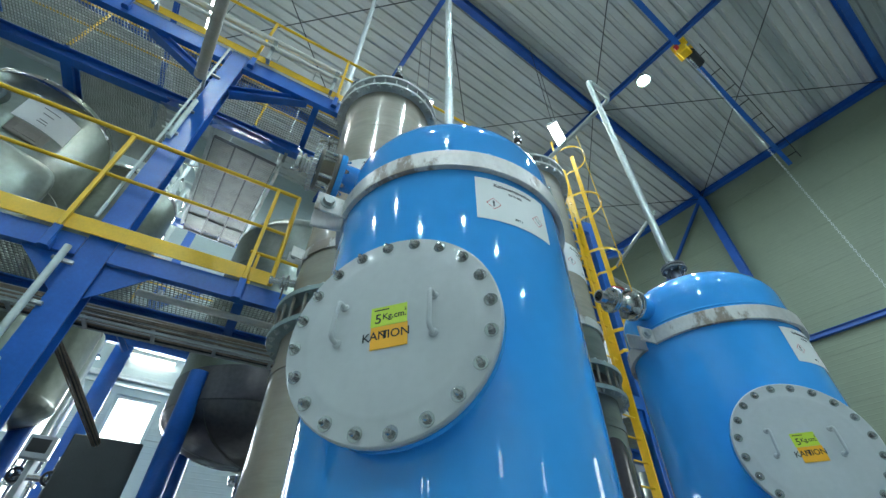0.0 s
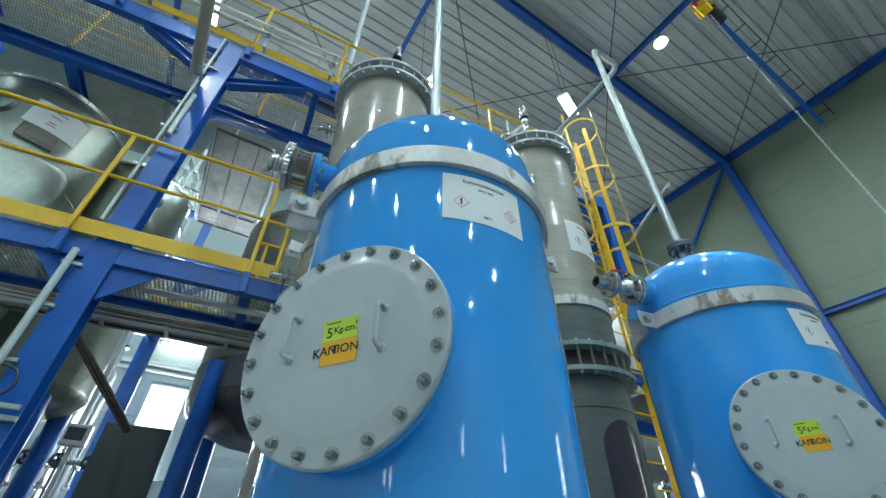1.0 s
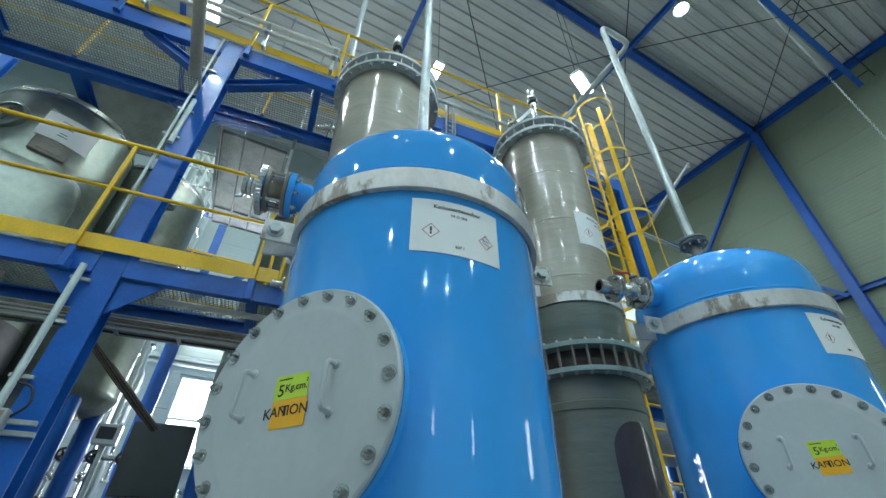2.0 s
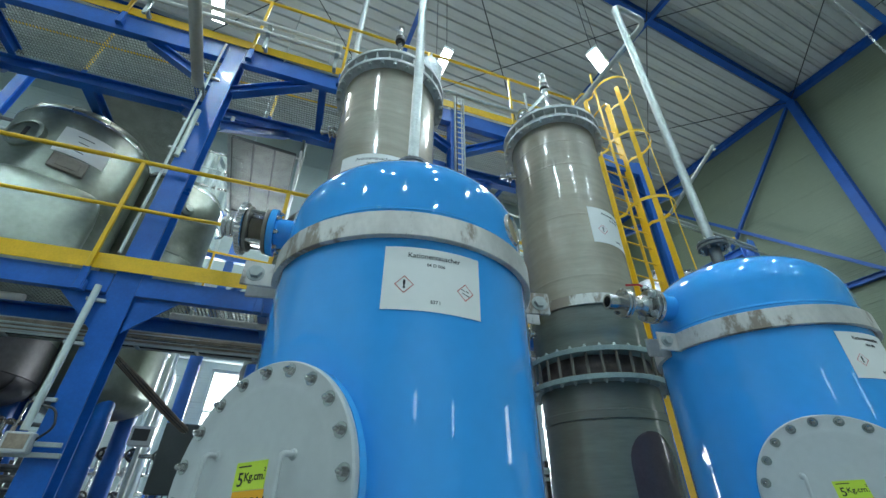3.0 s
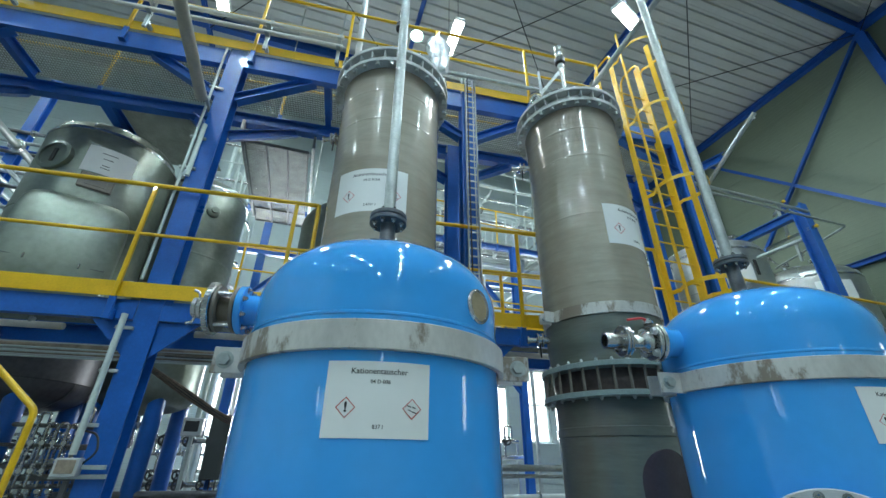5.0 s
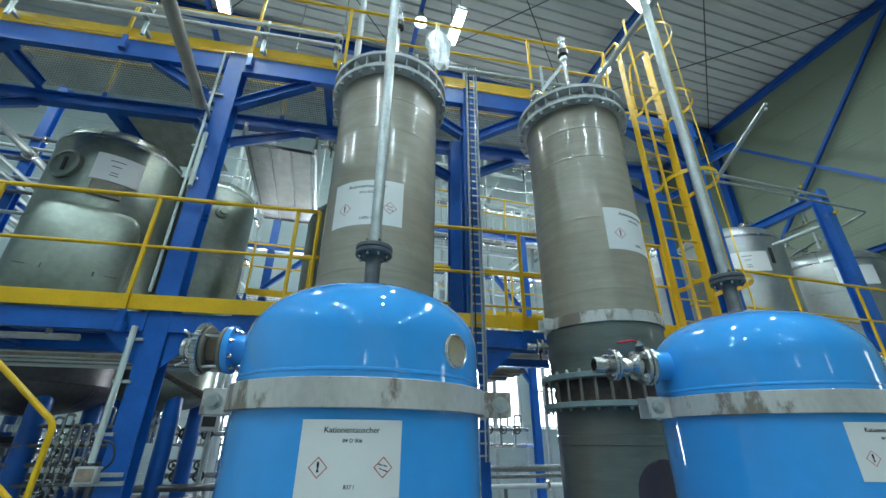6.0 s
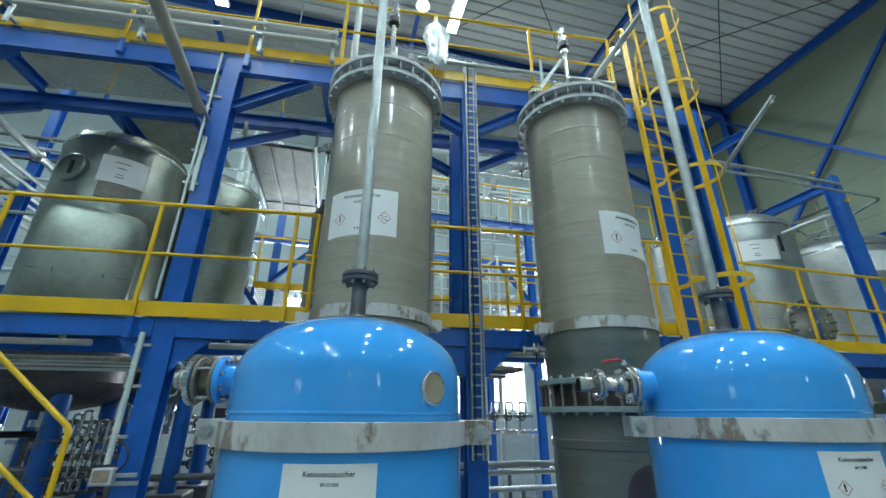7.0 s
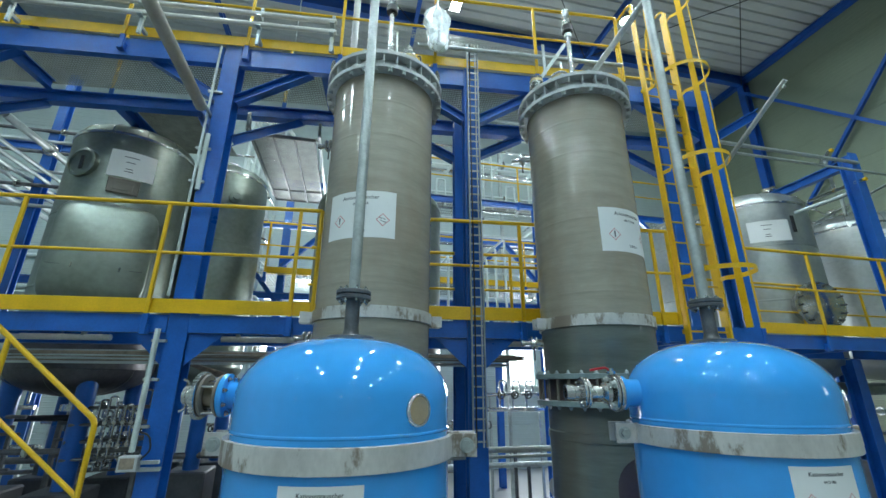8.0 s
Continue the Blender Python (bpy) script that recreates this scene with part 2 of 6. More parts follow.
BRASS = material("dull brass", (0.48, 0.40, 0.22), 0.35, metal=0.7, var=0.15, scale=10, fine=60)
IRON = material("dark grey iron", (0.15, 0.155, 0.16), 0.36, metal=0.4, var=0.2, scale=12, fine=80, bump=0.06)
WALKWAY = material("dull walkway mesh", (0.36, 0.37, 0.345), 0.5, metal=0.3, var=0.2, scale=6, fine=50)
DARK = material("dark plastic", (0.02, 0.02, 0.022), 0.45, var=0.2, scale=10, fine=80)
RUST = material("stained cable and pipe insulation", (0.30, 0.24, 0.18), 0.7, var=0.25, scale=10, fine=60, bump=0.2)
PAPER = material("white sign film", (0.78, 0.79, 0.77), 0.45, var=0.02, scale=3, fine=30)
INK = material("black print", (0.015, 0.015, 0.017), 0.5, var=0.1)
RED_INK = material("red print", (0.55, 0.03, 0.03), 0.5, var=0.1)
LIME = material("lime sticker", (0.58, 0.73, 0.06), 0.4, var=0.03)
ORANGE = material("orange sticker", (0.88, 0.42, 0.02), 0.4, var=0.03)
RED = material("red valve lever", (0.5, 0.02, 0.03), 0.35, var=0.1)
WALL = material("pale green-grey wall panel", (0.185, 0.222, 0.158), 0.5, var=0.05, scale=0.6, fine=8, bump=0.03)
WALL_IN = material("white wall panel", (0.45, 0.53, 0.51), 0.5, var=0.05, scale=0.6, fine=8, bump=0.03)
ROOF = material("ribbed roof sheet", (0.50, 0.52, 0.50), 0.45, var=0.06, scale=0.8, fine=9, bump=0.02)
CONCRETE = material("grey concrete floor", (0.25, 0.262, 0.268), 0.35, var=0.14, scale=1.2, fine=30, bump=0.12, stain=0.4, stain_color=(0.16, 0.16, 0.16), stain_scale=0.8)
# Concrete of the vessel feet, darkened to paint the shade down there.
PLINTH = material("concrete darkened as shade", (0.085, 0.09, 0.10), 0.6, var=0.2, scale=3, fine=30, bump=0.2)
PALE_PIPE = material("pale plastic pipe", (0.56, 0.63, 0.60), 0.4, var=0.07, scale=6, fine=40)
TUBE = material("pale grey tube", (0.64, 0.62, 0.56), 0.4, var=0.08, scale=6, fine=40, stain=0.3, stain_color=(0.3, 0.29, 0.26))
DULL_TUBE = material("dull yellowed lamp tube", (0.44, 0.41, 0.345), 0.45, var=0.1, scale=6, fine=40, stain=0.35, stain_color=(0.24, 0.21, 0.17))
GLASS = bpy.data.materials.new("clear glass")
GLASS.use_nodes = True
GLASS.node_tree.nodes["Principled BSDF"].inputs["Transmission Weight"].default_value = 1.0
GLASS.node_tree.nodes["Principled BSDF"].inputs["Roughness"].default_value = 0.03
GLASS.node_tree.nodes["Principled BSDF"].inputs["IOR"].default_value = 1.45
SPOOL = material("brown-grey spool ring", (0.20, 0.175, 0.14), 0.4, var=0.15, scale=8, fine=60)
SIGHT = material("amber sight glass", (0.42, 0.33, 0.20), 0.08, var=0.1, coat=0.8)
WINDOW_DARK = material("dark purple sight window", (0.085, 0.064, 0.076), 0.15, var=0.1, coat=0.6)
LAMP_ON = glow("lit lamp lens", (0.70, 1.0, 0.88), 14.0)
BAG = material("thin white plastic film", (0.62, 0.70, 0.68), 0.3, var=0.06, scale=9, fine=50, bump=0.3)
BAG.node_tree.nodes["Principled BSDF"].inputs["Transmission Weight"].default_value = 0.45
PANEL_ON = glow("lit lamp panel", (0.95, 1.0, 0.98), 18.0)
DAY = glow("bright sky outside", (0.90, 0.96, 1.0), 5.0)

# ---- the hall ----
X0, X1, Y0, Y1, ZR = -13.0, 13.3, -20.0, 11.0, 12.62

fl = Mesh().box(((X0 + X1) / 2, (Y0 + Y1) / 2, -0.1), (X1 - X0 + 0.6, Y1 - Y0 + 0.6, 0.2))
tagged(solo("floor", fl, CONCRETE, "smooth grey concrete hall floor", "floor"), kind="structure")


def panel_wall(name, p, q, z0, z1, mat, openings=(), pitch=1.15):
    """A wall of lying sandwich panels from p to q (xy), with openings (s0, s1, z0, z1) through it."""
    p, q = Vector((*p, 0)), Vector((*q, 0))
    d = (q - p).normalized()
    n = Vector((-d.y, d.x, 0))
    length = (q - p).length
    root = thing(name, "pale sheet-metal panel wall of the hall", "wall")
    root["kind"] = "structure"
    z = z0
    while z < z1 - 0.01:
        zt = min(z + pitch, z1)
        cuts = sorted(o for o in openings if o[2] < zt - 0.001 and o[3] > z + 0.001)
        m = Mesh()

        def block(a, b, c, e):
            if b - a > 0.01 and e - c > 0.01:
                m.add([p + d * s + n * w + Vector((0, 0, h)) for s in (a, b) for w in (0.0, -0.16) for h in (c + 0.004, e - 0.004)],
                      [(0, 1, 3, 2), (4, 6, 7, 5), (0, 4, 5, 1), (2, 3, 7, 6), (0, 2, 6, 4), (1, 5, 7, 3)])
        s = 0.0
        for a, b, c, e in cuts:
            block(s, a, z, zt)
            block(a, b, z, min(zt, max(z, c)))
            block(a, b, max(z, min(e, zt)), zt)
            s = b
        block(s, length, z, zt)
        # shallow lying ribs on the panel's face
        h = z + 0.115
        while h < zt - 0.05:
            s = 0.0
            for a, b, c, e in cuts:
                if c - 0.02 < h < e + 0.02:
                    if a - s > 0.01:
                        m.add([p + d * t + n * w + Vector((0, 0, h + k)) for t in (s, a) for w, k in ((0, -0.012), (0.004, 0), (0, 0.012))], [(0, 1, 4, 3), (1, 2, 5, 4)])
                    s = b
            m.add([p + d * t + n * w + Vector((0, 0, h + k)) for t in (s, length) for w, k in ((0, -0.012), (0.004, 0), (0, 0.012))], [(0, 1, 4, 3), (1, 2, 5, 4)])
            h += 0.115
        part("panel", m, mat, root)
        z = zt
    back = Mesh()
    s = 0.0
    for a, b, c, e in sorted(openings):
        for t0, t1, c0, c1 in ((s, a, z0, z1), (a, b, z0, c), (a, b, e, z1)):
            if t1 - t0 > 0.01 and c1 - c0 > 0.01:
                back.add([p + d * t + n * w + Vector((0, 0, h)) for t in (t0, t1) for w in (-0.17, -0.22) for h in (c0, c1)],
                         [(0, 1, 3, 2), (4, 6, 7, 5), (0, 4, 5, 1), (2, 3, 7, 6), (0, 2, 6, 4), (1, 5, 7, 3)])
        s = b
    back.add([p + d * t + n * w + Vector((0, 0, h)) for t in (s, length) for w in (-0.17, -0.22) for h in (z0, z1)],
             [(0, 1, 3, 2), (4, 6, 7, 5), (0, 4, 5, 1), (2, 3, 7, 6), (0, 2, 6, 4), (1, 5, 7, 3)])
    part("outer_skin", back, mat, root)
    return root


# windows of the north wall, as (x centre, width, sill, head)
WINDOWS = [(-0.72, 0.85, 2.3, 4.25), (-2.0, 0.42, 1.4, 4.0), (5.48, 1.16, 2.22, 3.75), (6.98, 0.9, 2.2, 4.3)]
# windows of the other walls, as (centre along the wall, width, sill, head)
WINDOWS_SOUTH = [(-1.6, 0.8, 5.2, 6.6), (9.0, 0.8, 4.6, 6.4)]
WINDOWS_EAST = [(-3.6, 1.4, 2.6, 4.4)]
WINDOWS_WEST = [(-9.2, 0.6, 3.2, 4.4), (-10.6, 0.6, 3.2, 4.4), (-3.0, 0.5, 1.6, 3.0)]
panel_wall("wall_north", (X1, Y1), (X0, Y1), 0, ZR, WALL_IN, [(X1 - c - w / 2, X1 - c + w / 2, a, b) for c, w, a, b in WINDOWS])
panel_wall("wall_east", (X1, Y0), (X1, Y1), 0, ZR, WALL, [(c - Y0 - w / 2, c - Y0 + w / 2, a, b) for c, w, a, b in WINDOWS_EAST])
# South and west walls are unseen; pale panels added there bounce light onto the tanks.
panel_wall("wall_south", (X0, Y0), (X1, Y0), 0, ZR, WALL_IN, [(c - X0 - w / 2, c - X0 + w / 2, a, b) for c, w, a, b in WINDOWS_SOUTH])
panel_wall("wall_west", (X0, Y1), (X0, Y0), 0, ZR, WALL_IN, [(Y1 - c - w / 2, Y1 - c + w / 2, a, b) for c, w, a, b in WINDOWS_WEST])


def window(name, x, w, a, b, y, cols, rows, label, turn=0):
    root = thing(name, label, "window", (x, y, a), turn)
    root["kind"] = "structure"
    h = b - a
    f = Mesh()
    for s in (-1, 1):
        f.box((s * (w / 2 - 0.03), 0.08, h / 2), (0.06, 0.08, h), 0.006)
    f.box((0, 0.08, 0.03), (w - 0.12, 0.08, 0.06), 0.006)
    f.box((0, 0.08, h - 0.03), (w - 0.12, 0.08, 0.06), 0.006)
    part("window_frame", f, PALE_PIPE, root)
    for i in range(1, cols):
        part("mullion", Mesh().box((-w / 2 + w * i / cols, 0.08, h / 2), (0.045, 0.07, h - 0.12), 0.005), PALE_PIPE, root)
    for i in range(1, rows):
        part("transom", Mesh().box((0, 0.08, h * i / rows), (w - 0.12, 0.066, 0.045), 0.005), PALE_PIPE, root)
    for i in range(cols):
        for j in range(rows):
            p = Mesh().box((-w / 2 + w * (i + 0.5) / cols, 0.09, h * (j + 0.5) / rows), (w / cols - 0.05, 0.008, h / rows - 0.05))
            g = part("pane", p, GLASS, root)
            g.visible_shadow = False
    part("window_sill", Mesh().box((0, -0.04, -0.015), (w + 0.1, 0.12, 0.03), 0.006), PALE_PIPE, root)


BAY = [(c, Y1, 0, w, a, b) for c, w, a, b in WINDOWS] + [(c, Y0, 180, w, a, b) for c, w, a, b in WINDOWS_SOUTH]
BAY += [(X1, c, -90, w, a, b) for c, w, a, b in WINDOWS_EAST] + [(X0, c, 90, w, a, b) for c, w, a, b in WINDOWS_WEST]
for i, (x, y, turn, w, a, b) in enumerate(BAY):
    window(f"window_{i + 1}", x, w, a, b, y, max(1, round(w / 1.2)), max(1, round((b - a) / 1.1)), "tall hall window with bright daylight behind", turn)
for c, w, a, b in WINDOWS:
    # daylight entering at the windows behind the platform
    li = bpy.data.lights.new("window_light", "AREA")
    li.shape, li.size, li.size_y, li.energy, li.color = "RECTANGLE", w, b - a, DAY_W * w * (b - a), (0.86, 0.95, 1.0)
    new("window_light", li).matrix_basis = pose(c, Y1 - 0.02, (a + b) / 2, -90, 0, 0)
for nm, c, size in (("backdrop_north", (0, Y1 + 2.0, 3), (40, 0.05, 10)), ("backdrop_south", (0, Y0 - 2.0, 3), (40, 0.05, 10)),
                    ("backdrop_east", (X1 + 2.0, -5, 3), (0.05, 34, 10)), ("backdrop_west", (X0 - 2.0, -5, 3), (0.05, 34, 10))):
    tagged(solo(nm, Mesh().box(c, size), DAY, "bright overcast sky outside the windows", "sky"), kind="structure")

# ribbed roof sheet, ribs along x
rf = Mesh()
prof = []
y = Y0 - 0.3
while y < Y1 + 0.3:
    prof += [(y, ZR), (y + 0.17, ZR), (y + 0.20, ZR + 0.05), (y + 0.27, ZR + 0.05)]
    y += 0.30
k = len(prof)
rf.add([(x, yy, zz) for x in (X0 - 0.3, X1 + 0.3) for yy, zz in prof], [(i, i + 1, k + i + 1, k + i) for i in range(k - 1)])
rf.add([(x, yy, ZR + 0.25) for x in (X0 - 0.3, X1 + 0.3) for yy in (Y0 - 0.3, Y1 + 0.3)], [(0, 1, 3, 2)])
tagged(solo("ceiling", rf, ROOF, "pale ribbed sheet-metal roof seen from below", "ceiling"), kind="structure")

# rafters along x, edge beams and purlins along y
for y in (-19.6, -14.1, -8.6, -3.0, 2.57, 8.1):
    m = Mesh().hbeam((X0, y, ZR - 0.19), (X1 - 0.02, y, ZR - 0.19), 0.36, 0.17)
    tagged(solo("roof_rafter", m, DIM_BLUE, "blue steel roof rafter under the ribbed sheet", "roof beam", "roof rafters"), kind="structure")
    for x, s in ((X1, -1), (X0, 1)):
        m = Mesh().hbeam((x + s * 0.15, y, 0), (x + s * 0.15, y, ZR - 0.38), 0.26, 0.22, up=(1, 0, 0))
        tagged(solo("wall_column", m, DIM_BLUE, "blue steel wall column of the hall", "column", "wall columns"), kind="structure")
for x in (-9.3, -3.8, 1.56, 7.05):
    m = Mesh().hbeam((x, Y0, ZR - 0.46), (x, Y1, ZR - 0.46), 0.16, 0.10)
    tagged(solo("roof_purlin", m, DIM_BLUE, "slim blue steel purlin below the rafters", "roof beam", "roof purlins"), kind="structure")
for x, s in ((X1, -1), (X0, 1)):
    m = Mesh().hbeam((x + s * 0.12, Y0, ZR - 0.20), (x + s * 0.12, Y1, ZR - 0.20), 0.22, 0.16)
    tagged(solo("eave_beam", m, DIM_BLUE, "blue steel eave beam along the wall top", "roof beam", "eave beams"), kind="structure")
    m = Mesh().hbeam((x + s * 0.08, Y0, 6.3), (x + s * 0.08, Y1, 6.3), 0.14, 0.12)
    tagged(solo("wall_rail", m, DIM_BLUE, "blue steel rails across the panel wall", "wall rail", "wall rails"), kind="structure")
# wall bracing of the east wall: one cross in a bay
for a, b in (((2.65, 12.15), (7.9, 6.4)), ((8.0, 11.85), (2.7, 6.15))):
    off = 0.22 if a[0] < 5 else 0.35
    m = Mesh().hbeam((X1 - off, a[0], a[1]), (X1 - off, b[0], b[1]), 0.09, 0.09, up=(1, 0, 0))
    tagged(solo("wall_brace", m, DIM_BLUE, "blue steel diagonal wall brace", "brace", "wall braces"), kind="structure")
# thin cross rods under the roof
for y0, y1 in ((-3.0, 2.57), (2.57, 8.1), (-8.6, -3.0)):
    for x0, x1 in ((7.05, X1 - 0.2), (1.56, 7.05), (-3.8, 1.56)):
        for a, b in (((x0, y0), (x1, y1)), ((x0, y1), (x1, y0))):
            m = Mesh().rod((*a, ZR - 0.42), (*b, ZR - 0.42), 0.014, 6)
            tagged(solo("tie_rod", m, DARK, "thin dark steel tie rod under the roof", "tie rod", "roof tie rods"), kind="structure")

# high-bay lamps
bay = Mesh()
bay.lathe([(0.0, 0.30), (0.08, 0.30), (0.09, 0.14), (0.16, 0.05), (0.185, 0.0), (0.175, 0.0), (0.15, 0.045), (0.0, 0.05)], 24)
bay_data = bay.data("housing", GALV)
lens_data = Mesh().lathe([(0.15, 0.03), (0.10, 0.012), (0.0, 0.008)], 20).data("lens", LAMP_ON)
stem_data = Mesh().rod((0, 0, 0.30), (0, 0, 0.46), 0.012, 8).data("stem", GALV)
# the lamps at x -9.3, y 5.2 and -8.6 are added unseen fill
for x, row in ((-9.3, (5.2, 0.9, -4.0, -8.6)), (-3.8, (6.13, -1.7, -4.2, -8.6, -16.0)), (1.56, (6.13, 1.03, -2.2, -6.9, -11.3, -17.0)), (7.05, (6.13, 1.03, -2.2, -6.8, -13.0))):
    for y in row:
        z = ZR - 0.98
        hb = thing("high_bay_lamp", "round lit high-bay lamp hanging from a purlin", "lamp", (x, y, z), group="high-bay lamps")
        part("housing", bay_data, None, hb)
        part("lens", lens_data, None, hb, "glowing lens")
        part("stem", stem_data, None, hb)
        li = bpy.data.lights.new("high_bay_light", "AREA")
        li.shape, li.size, li.energy, li.color = "DISK", 0.24, LAMP_W, LAMP_COLOR
        new("high_bay_light", li).matrix_basis = pose(x, y, z - 0.01)

# ---- the blue steel platform ----
YF, YB = 3.29, 4.12            # front and back column rows
ZL, ZU = 2.93, 6.17            # walking levels
PIVOT = Matrix.Translation((-1.27, YF, 0))
TURN = -5.5                   # the rows run slightly askew to the hall
DECK = PIVOT @ Matrix.Rotation(radians(TURN), 4, "Z") @ PIVOT.inverted()
COLS = (-4.53, -1.27, 1.66, 4.90)   # along the askew rows
XE = 8.44                      # last column, where the far end stands square to the hall
YE = 3.16                      # front edge of the far end


def steel_column(x, y, top, askew):
    r = thing("steel_column", "tall blue painted steel column of the platform", "column", (x, y, 0), group="platform columns")
    part("shaft", Mesh().hbeam((0, 0, 0.02), (0, 0, top), 0.19, 0.19, 0.012, 0.018, up=(0, 1, 0)), STEEL_BLUE, r)
    part("base_plate", Mesh().box((0, 0, 0.0125), (0.32, 0.32, 0.025), 0.004), STEEL_BLUE, r)
    if askew:
        r.matrix_basis = DECK @ r.matrix_basis
    return r


for x in COLS:
    steel_column(x, YF, 6.20, True)
for x in COLS[2:]:
    steel_column(x, YB, 5.98, True)
steel_column(XE, YF, 6.05, False)
steel_column(XE, YB, ZL - 0.23, False)


def beam(name, p, q, h, b, label, cat="beam", group="", m=None):
    return solo(name, Mesh().hbeam(p, q, h, b, 0.010, 0.014), STEEL_BLUE, label, cat, group, m=m)


def bays(x0, x1, cols, half=0.10):
    xs = [x0] + [c for c in cols if x0 < c < x1] + [x1]
    return [(a + (half if a in cols else 0), b - (half if b in cols else 0)) for a, b in zip(xs, xs[1:])]


for a, b, y, m0 in [(a, b, YF - 0.10, DECK) for a, b in bays(-7.5, 5.05, COLS)] + [(5.3, 12.0, YE - 0.10, None)]:
    m = Mesh().channel((a, y, ZL - 0.095), (b, y, ZL - 0.095), 0.17, 0.07)
    solo("edge_beam", m, STEEL_BLUE, "blue steel channel along the lower deck edge", "beam", "lower deck beams", m=m0)
for a, b in bays(-7.5, 5.05, COLS):
    m = Mesh().channel((a, YF - 0.10, ZU - 0.13), (b, YF - 0.10, ZU - 0.13), 0.25, 0.08)
    solo("edge_beam", m, STEEL_BLUE, "blue steel channel along the upper deck edge", "beam", "upper deck beams", m=DECK)
for a, b, m0 in [(a, b, DECK) for a, b in bays(-7.5, 5.05, COLS[2:])] + [(a, b, None) for a, b in bays(5.3, 12.0, (XE,))]:
    beam("deck_beam", (a, YB, ZL - 0.12), (b, YB, ZL - 0.12), 0.2, 0.12, "blue steel beam under the lower deck", "beam", "lower deck beams", m0)
for a, b in bays(-7.5, 5.05, COLS[2:]):
    beam("deck_beam", (a, YB, ZU - 0.26), (b, YB, ZU - 0.26), 0.18, 0.12, "blue steel beam under the upper deck", "beam", "upper deck beams", DECK)
# cross beams between the rows
for x in (-6.0, -2.85, -0.2, 0.87, 2.95, 3.98):
    beam("cross_beam", (x, YF - 0.02, ZL - 0.12), (x, YB - 0.07, ZL - 0.12), 0.14, 0.08, "short blue cross beam under the lower deck", "beam", "lower deck beams", DECK)
    xu = -3.85 if x == -2.85 else x
    beam("cross_beam", (xu, YF - 0.02, ZU - 0.12), (xu, YB - 0.07, ZU - 0.12), 0.14, 0.08, "short blue cross beam under the upper deck", "beam", "upper deck beams", DECK)
beam("cross_beam", (7.0, YE - 0.02, ZL - 0.12), (7.0, YB - 0.07, ZL - 0.12), 0.14, 0.08, "short blue cross beam under the lower deck", "beam", "lower deck beams")
# knee braces
for x in COLS:
    for y, y1, z0, z1 in ((YF, YF, 5.47, 5.98), (YB if x > 0 else YF + 0.1, YB, 5.0 if x < 0 else 5.38, 5.82)):
        for s in (-1, 1):
            e = 0.92 if y1 == y else 0.66
            m = Mesh().hbeam((x + s * 0.09, y, z0), (x + s * e, y1, z1), 0.11, 0.11, 0.008, 0.010)
            solo("knee_brace", m, STEEL_BLUE, "blue steel knee brace under the upper deck", "brace", "knee braces", m=DECK)
# gusset plates under the lower deck
for x, y, m0 in [(x, YF, DECK) for x in COLS] + [(XE, YF, None)]:
    for s in (-1, 1):
        m = Mesh().plate([(0.10 * s, 0.0), (0.42 * s, 0.0), (0.10 * s, -0.30)], (x, y - 0.05, ZL - 0.185), (1, 0, 0), (0, 0, 1), 0.012)
        solo("gusset_plate", m, STEEL_BLUE, "blue triangular gusset plate at a column", "gusset", "gusset plates", m=m0)


def grating(name, x0, x1, y0, y1, z, label, px=0.034, py=0.040, m0=None):
    m = Mesh()
    x = x0
    while x <= x1:
        m.box((x, (y0 + y1) / 2, z - 0.008), (0.005, y1 - y0, 0.016))
        x += px
    y = y0
    while y <= y1:
        m.box(((x0 + x1) / 2, y, z - 0.006), (x1 - x0, 0.006, 0.008))
        y += py
    return tagged(solo(name, m, MESH, label, "grating", m=m0), kind="stuff")


grating("deck_grating", -7.4, 4.8, YF - 0.02, YB + 0.06, ZL, "galvanised open-bar grating of the lower deck", m0=DECK)
grating("deck_grating", 5.3, 11.8, YE - 0.02, YB + 0.06, ZL, "galvanised open-bar grating of the lower deck end")
grating("deck_grating", -7.4, 5.0, YF - 0.02, YB + 0.06, ZU, "galvanised open-bar grating of the upper deck", m0=DECK)
beam("deck_beam", (-3.08, YB + 0.07, ZU - 0.22), (-3.08, YB + 1.3, ZU - 0.22), 0.16, 0.12, "short blue beam beside the rear grating", "beam", "upper deck beams", DECK)
grating("deck_grating", -3.02, -2.0, YB + 0.10, YB + 1.5, ZU - 0.12, "galvanised fine mesh grating behind the upper deck", 0.020, 0.020, DECK)


